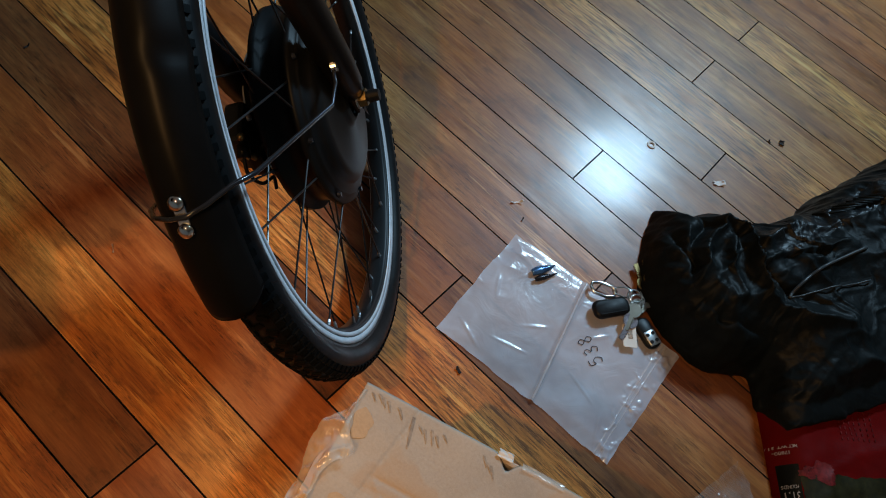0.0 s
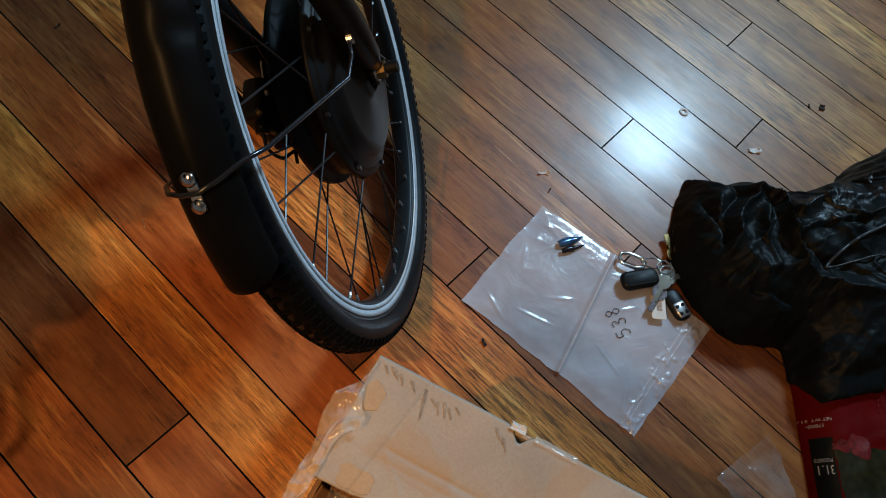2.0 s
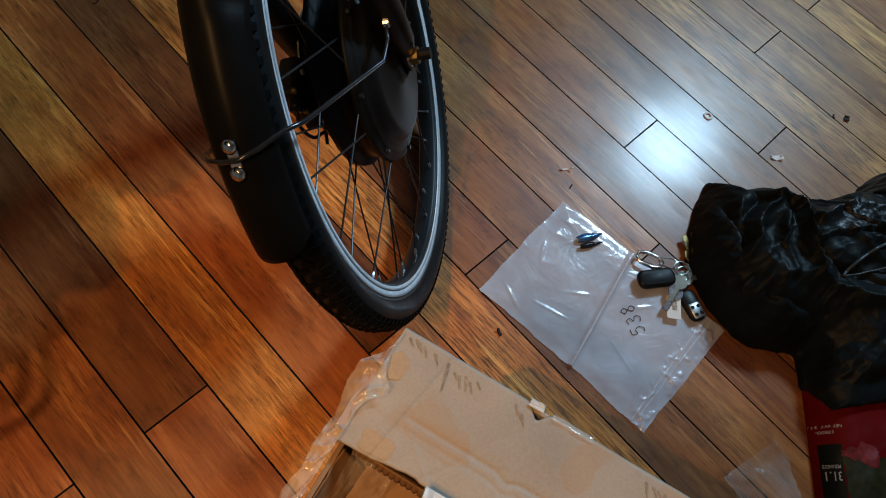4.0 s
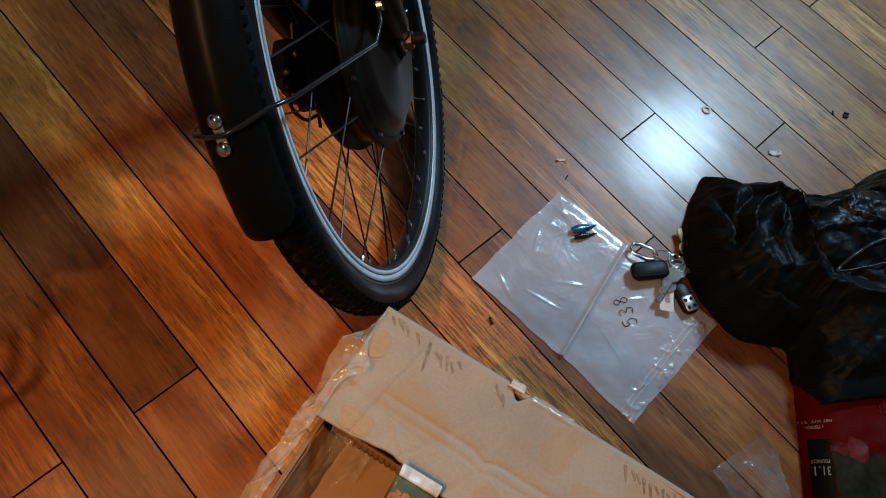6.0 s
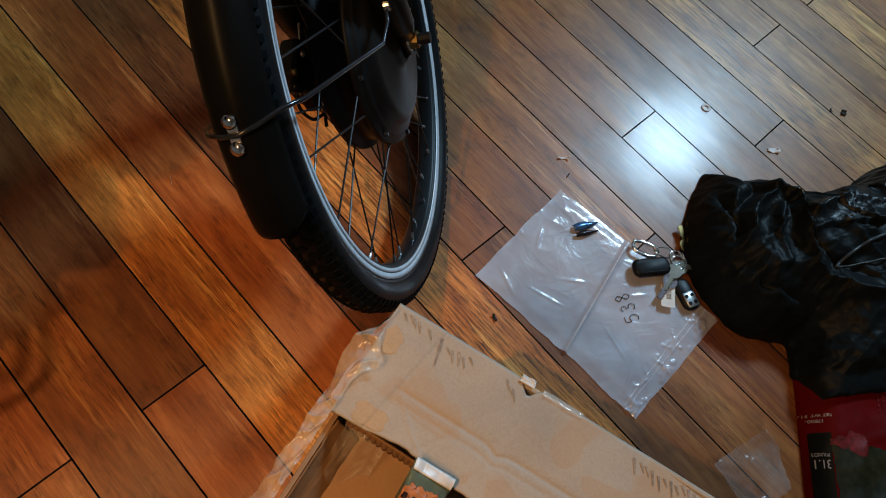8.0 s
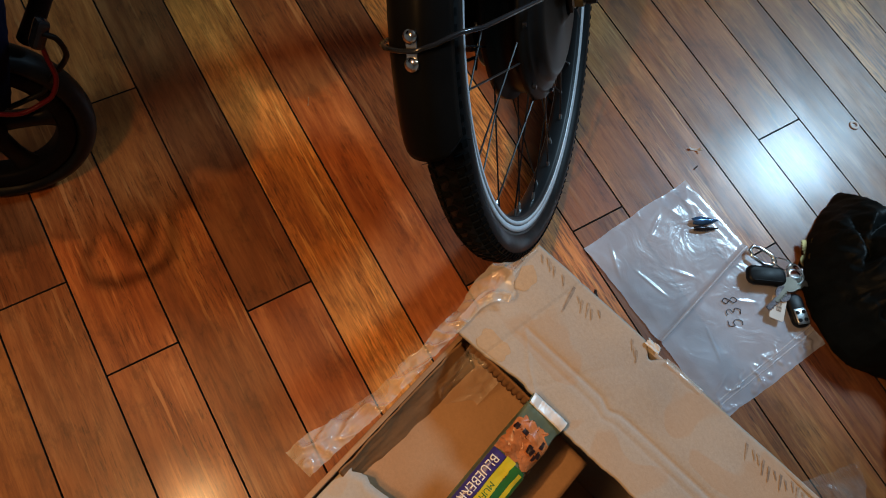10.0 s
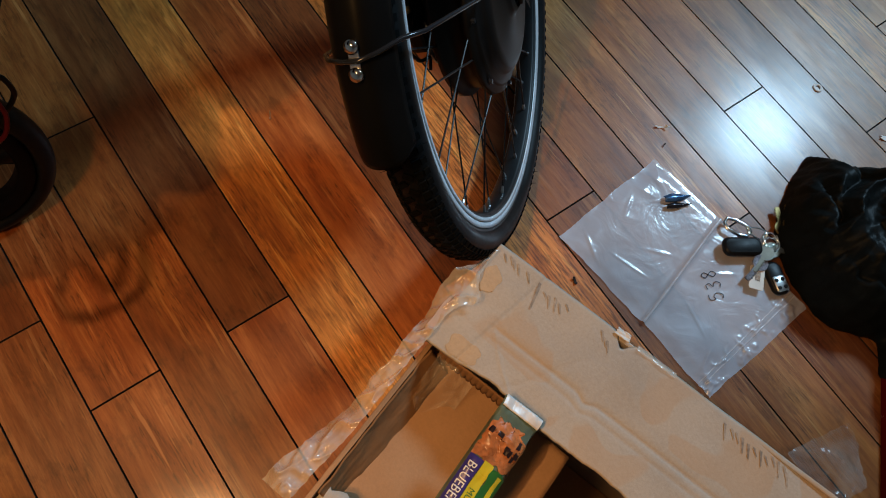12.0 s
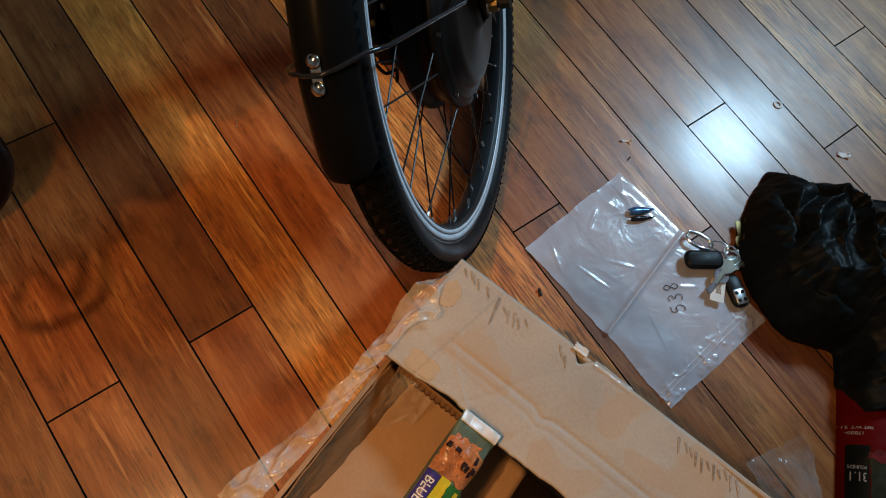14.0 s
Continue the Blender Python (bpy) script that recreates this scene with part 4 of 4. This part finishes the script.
PRINT = plain("dull_white_print", (0.40, 0.36, 0.33), 0.5, vary=0.15)
words("NET WT 31.1", 0.0047, 0.003, 0.0575, sack, PRINT, 1.25)
words("17800-", 0.0049, 0.0110, 0.0495, sack, PRINT, 1.4)
words("31.1", 0.0088, 0.068, 0.0525, sack, PRINT, 2.0)
words("POUNDS", 0.0036, 0.0585, 0.0520, sack, PRINT, 2.0)
small = bmesh.new()
for r in range(7):
    for k in range(12):
        p = red_at(-0.040 + 0.008 * k - 0.06, 0.13 + 0.009 * r, 0.0012)
        q = red_at(-0.036 + 0.008 * k - 0.06, 0.13 + 0.009 * r, 0.0012)
        box(small, ((q - p).length, 0.0016, 0.0002), Matrix.Translation((p + q) / 2) @ Matrix.Rotation(math.atan2((q - p).y, (q - p).x), 4, "Z"))
tagged(part("small_print", small, PINK, sack, "lines of small pale print"), kind="stuff")

# ---- thin clear wrapper beside the red bag ----


def wrap_at(u, v):
    a = Vector((0.066, -0.452)) * (1 - u) + Vector((0.178, -0.478)) * u
    b = Vector((0.048, -0.535)) * (1 - u) + Vector((0.130, -0.552)) * u
    p = a * (1 - v) + b * v
    z = 0.002 + 0.006 * abs(fractal((p.x * 25, p.y * 25, 14))) + 0.005 * math.exp(-(u / 0.06) ** 2)
    return Vector((p.x + 0.004 * fractal((v * 4, u * 4, 1)), p.y + 0.004 * fractal((v * 4, u * 4, 5)), z))


CLEAR = film_material("thin_clear_film", rgb(0.66, 0.62, 0.58), 0.89, 0.14, 0.6, 40)
tagged(part("plastic_wrapper", sheet(wrap_at, 40, 30), CLEAR, None, "", True), "small crumpled clear plastic wrapper on the floor", "wrapper")

# ---- snack bar in the box ----
SAGE = plain("sage_foil", (0.17, 0.23, 0.17), 0.24, 0.3, 0.2, 60)
COOKIE = plain("cookie_picture", (0.50, 0.17, 0.055), 0.3, vary=0.45, scale=220)
CHIP = plain("dark_berry_print", (0.025, 0.012, 0.012), 0.35)
VIOLET = plain("violet_band", (0.045, 0.035, 0.20), 0.28, vary=0.15)
YELLOW = plain("yellow_band", (0.62, 0.52, 0.03), 0.28, vary=0.12)
GREEN = plain("green_emblem", (0.03, 0.16, 0.035), 0.3, vary=0.2)
# x from the pale crimped end towards the other, y across
BAR = Matrix.Translation((-0.3235, -0.1950, 0.4490)) @ Matrix.Rotation(radians(-161), 4, "Z") @ pose(0, 0, 0, -16, 7, 0)
snack = thing("snack_bar", BAR, "wrapped blueberry snack bar resting in the open box", "snack bar")
BLEN, BWID = 0.128, 0.033


def bar_z(x, y):
    t = x / BLEN
    body = smooth(0.03, 0.22, t) * smooth(1.0, 0.82, t)
    w = abs(y) / (BWID / 2)
    return 0.0085 * body * math.sqrt(max(0, 1 - w ** 3)) + 0.0022 * fractal((x * 45, y * 70, 3)) + 0.0018 * math.sin(x * 190 + y * 60) * (1 - body)


def bar_patch(x0, x1, y0, y1, lift, n=24, m=16, wave=0.0, skew=0.0):
    def fn(u, v):
        x, y = x0 + (x1 - x0) * u, y0 + (y1 - y0) * v
        x += wave * fractal((y * 90, u * 3, 4)) + skew * y
        y += wave * fractal((x * 90, v * 3, 9))
        y = max(-BWID / 2 + 0.0006, min(BWID / 2 - 0.0006, y)) if lift else y
        return Vector((x, y, bar_z(x, y) + lift))
    return fn


part("wrapper", sheet(bar_patch(0, BLEN, -BWID / 2, BWID / 2, 0), 60, 24, 0.0012), SAGE, snack, "sage green foil wrapper", True)
part("wrapper_underside", sheet(lambda u, v: Vector((BLEN * (0.05 + 0.9 * u), BWID * (v - 0.5) * 0.96, -0.0015 - 0.006 * math.sin(math.pi * u) * math.sin(math.pi * v))), 30, 12, 0.0008), SAGE, snack, "", True)
part("crimped_end", sheet(bar_patch(-0.001, 0.0075, -BWID / 2, BWID / 2, 0.0009), 6, 40, 0.0006), WHITE, snack, "pale crimped wrapper end", True)
part("cookie_print", sheet(bar_patch(0.017, 0.046, -0.017, 0.0175, 0.0006, wave=0.006), 30, 30), COOKIE, snack, "orange-brown biscuit picture", True)
random.seed(11)
for k in range(9):
    x, y = random.uniform(0.020, 0.042), random.uniform(-0.015, 0.014)
    part("berry_print", sheet(bar_patch(x, x + random.uniform(0.003, 0.006), y, y + random.uniform(0.002, 0.0045), 0.0011, wave=0.0015), 6, 6), CHIP, snack)
part("violet_band", sheet(bar_patch(0.047, 0.118, -0.0160, -0.0065, 0.0008), 30, 8), VIOLET, snack, "violet flavour band", True)
part("yellow_band", sheet(bar_patch(0.046, 0.118, -0.0060, 0.0020, 0.0008), 30, 8), YELLOW, snack, "yellow band", True)
part("emblem", sheet(bar_patch(0.048, 0.110, 0.0022, 0.0165, 0.0008, wave=0.002), 30, 8), GREEN, snack, "plain green emblem", True)
part("emblem_stripe", sheet(bar_patch(0.050, 0.108, 0.0080, 0.0115, 0.0013), 30, 4), YELLOW, snack, "", True)


def bar_words(text, size, x, y, material):
    data = bpy.data.curves.new("words", "FONT")
    data.body, data.size, data.resolution_u = text, size, 2
    ob = new("words", data)
    bpy.context.view_layer.update()
    mesh = bpy.data.meshes.new_from_object(ob.evaluated_get(bpy.context.evaluated_depsgraph_get()))
    bpy.data.objects.remove(ob)
    for v in mesh.vertices:
        px, py = x + v.co.x, y + v.co.y
        v.co = (px, py, bar_z(px, py) + 0.0014)
    mesh.materials.clear()
    mesh.materials.append(material)
    made = new("printed_text", mesh)
    made.parent = snack
    made["label"] = "printed word " + text


bar_words("BLUEBERRY", 0.0085, 0.051, -0.0146, WHITE)
bar_words("MUFFIN", 0.0062, 0.066, -0.0043, GREEN)

# ---- crumbs and scraps on the floor ----
PAPER = plain("white_paper", (0.70, 0.68, 0.66), 0.7, vary=0.08)
DIRT = plain("dark_crumb", (0.018, 0.012, 0.010), 0.8, vary=0.4)
ob = part("washer", lathe(bmesh.new(), [(0.0040, -0.0008), (0.0084, -0.0008), (0.0086, 0.0004), (0.0080, 0.0008), (0.0042, 0.0008)], steps=32), PAPER, None, "", True)
ob.matrix_world = pose(0.560, -0.056, 0.0012, 90)
tagged(ob, "small pale steel washer lying on the planks", "washer")


def flake(name, x, y, ang, length, width, material, label, thick=0.0006, curl=0.002):
    seed = x * 100 + y * 37
    def fn(u, v):
        edge = 1 + 0.5 * fractal((u * 3, v * 3, seed))
        return Vector(((u - 0.5) * length * edge, (v - 0.5) * width * edge, thick + curl * (u - 0.4) ** 2 * 4))
    ob = place(part(name, sheet(fn, 10, 8, thick), material, None, "", True), pose(x, y, 0.0002, 0, 0, ang))
    return tagged(ob, label, "scrap")


flake("paper_scrap", 0.591, -0.193, -40, 0.020, 0.010, PAPER, "torn white paper scrap on the planks", curl=0.003)
flake("plastic_sliver", 0.264, 0.033, -35, 0.018, 0.0034, PAPER, "thin white plastic sliver on the planks", curl=0.004)
flake("crumb", 0.246, 0.005, 20, 0.006, 0.0015, DIRT, "tiny dark sliver on the planks")
flake("crumb", -0.025, -0.094, 75, 0.009, 0.004, DIRT, "dark crumb on the planks", 0.0015)
flake("crumb", 0.778, -0.230, 30, 0.009, 0.0085, DIRT, "dark crumb on the planks", 0.002)
flake("crumb", 0.762, -0.211, 60, 0.005, 0.003, DIRT, "small dark crumb on the planks", 0.001)
flake("crumb", -0.138, 0.761, 10, 0.010, 0.003, DIRT, "dark sliver on the planks")
flake("straw", -0.257, 0.374, 60, 0.012, 0.0010, CARD_IN, "thin pale fibre on the planks", curl=0.003)

# ---- stroller with a dark spoked wheel ----
TOY = plain("stroller_black", (0.0035, 0.0035, 0.005), 0.5, vary=0.3, bump=0.1, spec=0.08)
CLOTH = plain("navy_fabric", (0.0035, 0.004, 0.012), 0.9, vary=0.3, spec=0.05)
REDWIRE = plain("red_cable", (0.11, 0.006, 0.010), 0.4, vary=0.2, spec=0.2)
SW = Matrix.Translation((-0.6592, 0.4397, 0.1247)) @ Matrix.Rotation(-0.2159, 4, "Z") @ Matrix.Rotation(-0.2123, 4, "X")
stroller = thing("stroller", SW, "dark folded stroller wheel with looped cables", "stroller")
part("wheel_rim", lathe(bmesh.new(), [(0.082, -0.012), (0.085, -0.016), (0.101, -0.018), (0.104, -0.013), (0.104, 0.013), (0.101, 0.018), (0.085, 0.016), (0.082, 0.012)], steps=72), TOY, stroller, "black moulded plastic wheel", True)
prof = [(0.112 + (0.0155 if math.cos(q) > 0 else 0.010) * math.cos(q), 0.0205 * math.sin(q)) for q in [2 * math.pi * k / 18 for k in range(18)]]
part("tyre", lathe(bmesh.new(), prof, steps=72), RUBBER, stroller, "dark solid tyre", True)
for k in range(5):
    a = 2 * math.pi * k / 5 - radians(4)

    def spoke_at(u, v, a=a):
        r = 0.018 + 0.068 * u
        half = 0.015 - 0.003 * math.sin(math.pi * u) + 0.006 * smooth(0.75, 1.0, u)
        q = 2 * math.pi * v
        return Matrix.Rotation(-a, 4, "Y") @ Vector((r, 0.011 * math.sin(q), half * math.cos(q)))

    part("wheel_spoke", sheet(spoke_at, 12, 16), GLOSSBLACK, stroller, "thick rounded plastic spoke", True)
bm = bmesh.new()
bmesh.ops.create_cone(bm, cap_ends=True, segments=28, radius1=0.030, radius2=0.026, depth=0.06, matrix=Matrix.Rotation(radians(90), 4, "X"))
part("wheel_hub", bm, TOY, stroller, "", True)
for y in (-0.036, 0.036):
    part("fork_arm", tube(bmesh.new(), [(0, y, 0), (0.03, y, 0.10), (0.06, y * 0.9, 0.22)], 0.012, 12), TOY, stroller, "", True)


def pouch_at(u, v):
    wide = 0.042 * math.sin(math.pi * (0.10 + 0.62 * v)) + 0.010
    q = 2 * math.pi * u
    dent = 1 + 0.16 * fractal((3 * math.cos(q), 3 * math.sin(q), v * 5))
    return Vector((0.034 + 0.030 * v + wide * dent * math.cos(q), -0.040 + 0.05 * v + 0.040 * dent * math.sin(math.pi * (0.12 + 0.7 * v)) * math.sin(q), 0.060 + 0.26 * v))


part("fabric_pouch", sheet(pouch_at, 48, 36), CLOTH, stroller, "dark navy fabric", True)
part("frame_tube", tube(bmesh.new(), [(0.095, 0.0, 0.110), (0.118, 0.0, 0.142), (0.16, 0.02, 0.20), (0.19, 0.03, 0.36)], 0.011, 12), TOY, stroller, "", True)
part("clamp", solid((0.014, 0.016, 0.034), pose(0.122, -0.045, 0.150, 0, 35, 20), 0.005), STAY, stroller, "grey cable clamp")
part("strap_buckle", solid((0.016, 0.008, 0.026), pose(0.066, -0.080, 0.190, 0, 20, 10), 0.003), STAY, stroller, "dull grey buckle")
black = curve_points([(0.126, -0.05, 0.153), (0.137, -0.05, 0.144), (0.139, -0.048, 0.123), (0.131, -0.04, 0.105), (0.112, -0.020, 0.075), (0.089, -0.016, 0.048), (0.066, -0.018, 0.040), (0.045, -0.02, 0.035)])
part("black_cable", tube(bmesh.new(), black, 0.0032, 8), RUBBER, stroller, "", True)
red = curve_points([(0.121, -0.05, 0.151), (0.119, -0.05, 0.122), (0.118, -0.05, 0.094), (0.106, -0.05, 0.070), (0.091, -0.05, 0.060), (0.068, -0.056, 0.056), (0.048, -0.06, 0.064), (0.030, -0.06, 0.082), (-0.02, -0.06, 0.12)])
part("red_cable", tube(bmesh.new(), red, 0.0028, 8), REDWIRE, stroller, "dark red cable", True)
# unseen sheet, cable loops and tube, added above the view to shade the planks
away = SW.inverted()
SHADE_Z = 0.75
# the sheet's scalloped edge, as the line that its shade draws on the planks
SHADE_EDGE = [(-0.85, 0.345), (-0.742, 0.330), (-0.678, 0.325), (-0.610, 0.301), (-0.526, 0.294), (-0.470, 0.287), (-0.462, 0.336), (-0.448, 0.341), (-0.408, 0.3125), (-0.371, 0.316), (-0.345, 0.375), (-0.311, 0.425), (-0.257, 0.384), (-0.103, 0.410), (0.02, 0.44)]


def over(x, y, z=SHADE_Z):
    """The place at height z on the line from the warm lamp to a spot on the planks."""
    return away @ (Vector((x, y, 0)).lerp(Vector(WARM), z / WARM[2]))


def shade_sheet_at(u, v):
    k = u * (len(SHADE_EDGE) - 1)
    i = min(int(k), len(SHADE_EDGE) - 2)
    (ax, ay), (bx, by) = SHADE_EDGE[i], SHADE_EDGE[i + 1]
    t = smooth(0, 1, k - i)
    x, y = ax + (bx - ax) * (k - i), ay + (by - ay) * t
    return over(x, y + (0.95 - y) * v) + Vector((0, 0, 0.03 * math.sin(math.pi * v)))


part("hood", sheet(shade_sheet_at, 84, 14, 0.004), CLOTH, stroller, "unseen dark sheet added to shade the planks", True)
# loops added out of view for the looped shadow on the planks
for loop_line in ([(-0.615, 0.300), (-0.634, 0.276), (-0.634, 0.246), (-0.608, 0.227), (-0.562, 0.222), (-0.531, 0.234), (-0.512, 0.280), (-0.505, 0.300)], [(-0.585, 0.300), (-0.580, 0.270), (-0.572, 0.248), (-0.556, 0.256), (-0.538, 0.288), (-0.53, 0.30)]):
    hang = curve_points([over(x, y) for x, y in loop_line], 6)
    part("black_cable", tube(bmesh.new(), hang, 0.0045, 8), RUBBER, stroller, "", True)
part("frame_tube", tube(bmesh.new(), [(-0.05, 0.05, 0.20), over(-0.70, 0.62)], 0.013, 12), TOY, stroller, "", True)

# ---- floor planks ----
random.seed(7)
JOINTS = {0: 0.004, 4: -0.002, -2: 0.005, 2: -0.160, 6: -0.165, 8: -0.023, 10: -0.027, -5: 0.112, -7: 0.115, -8: 0.258, -6: 0.505}
# each plank's own tone, raised or lowered to make up for the light there
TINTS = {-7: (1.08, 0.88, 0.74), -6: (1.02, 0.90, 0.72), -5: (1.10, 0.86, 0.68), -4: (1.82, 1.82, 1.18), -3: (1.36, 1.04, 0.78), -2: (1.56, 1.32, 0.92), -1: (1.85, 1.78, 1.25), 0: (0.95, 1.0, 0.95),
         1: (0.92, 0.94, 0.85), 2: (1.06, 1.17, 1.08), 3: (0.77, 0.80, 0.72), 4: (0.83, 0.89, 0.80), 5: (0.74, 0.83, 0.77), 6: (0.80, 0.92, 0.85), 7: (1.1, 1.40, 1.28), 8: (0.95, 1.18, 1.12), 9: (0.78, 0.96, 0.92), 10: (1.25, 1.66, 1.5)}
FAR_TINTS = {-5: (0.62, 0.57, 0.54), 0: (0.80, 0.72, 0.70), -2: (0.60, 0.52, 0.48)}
# near ends beside the zip bag: own tone, with the shade there painted in
NEAR_SHADE_TINTS = {0: (0.72, 0.68, 0.64), 2: (0.66, 0.62, 0.58), 4: (0.72, 0.68, 0.64)}
for n in range(-30, 37):
    cuts = [JOINTS[n]] if n in JOINTS else [-0.78 - random.uniform(0, 0.15), 1.30 + random.uniform(0, 0.2)]
    while cuts[-1] < 3.0:
        cuts.append(cuts[-1] + random.uniform(1.45, 1.83))
    while cuts[0] > -3.0:
        cuts.insert(0, cuts[0] - random.uniform(1.45, 1.83))
    cuts = [-3.19] + [c for c in cuts if -3.1 < c < 3.1] + [3.19]
    for a, b in zip(cuts, cuts[1:]):
        length = b - a - 0.0017
        bm = solid((W - 0.0016, length, 0.016), pose(0, 0, 0), 0.0005, 1)
        bm.normal_update()
        for face in bm.faces:
            face.material_index = 0 if face.normal.z > 0.9 else 1
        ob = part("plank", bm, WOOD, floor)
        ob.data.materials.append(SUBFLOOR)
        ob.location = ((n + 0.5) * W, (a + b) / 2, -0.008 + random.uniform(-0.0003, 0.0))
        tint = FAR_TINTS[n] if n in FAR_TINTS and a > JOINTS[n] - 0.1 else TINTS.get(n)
        if n in NEAR_SHADE_TINTS and a < JOINTS[n] - 0.1:
            tint = NEAR_SHADE_TINTS[n]
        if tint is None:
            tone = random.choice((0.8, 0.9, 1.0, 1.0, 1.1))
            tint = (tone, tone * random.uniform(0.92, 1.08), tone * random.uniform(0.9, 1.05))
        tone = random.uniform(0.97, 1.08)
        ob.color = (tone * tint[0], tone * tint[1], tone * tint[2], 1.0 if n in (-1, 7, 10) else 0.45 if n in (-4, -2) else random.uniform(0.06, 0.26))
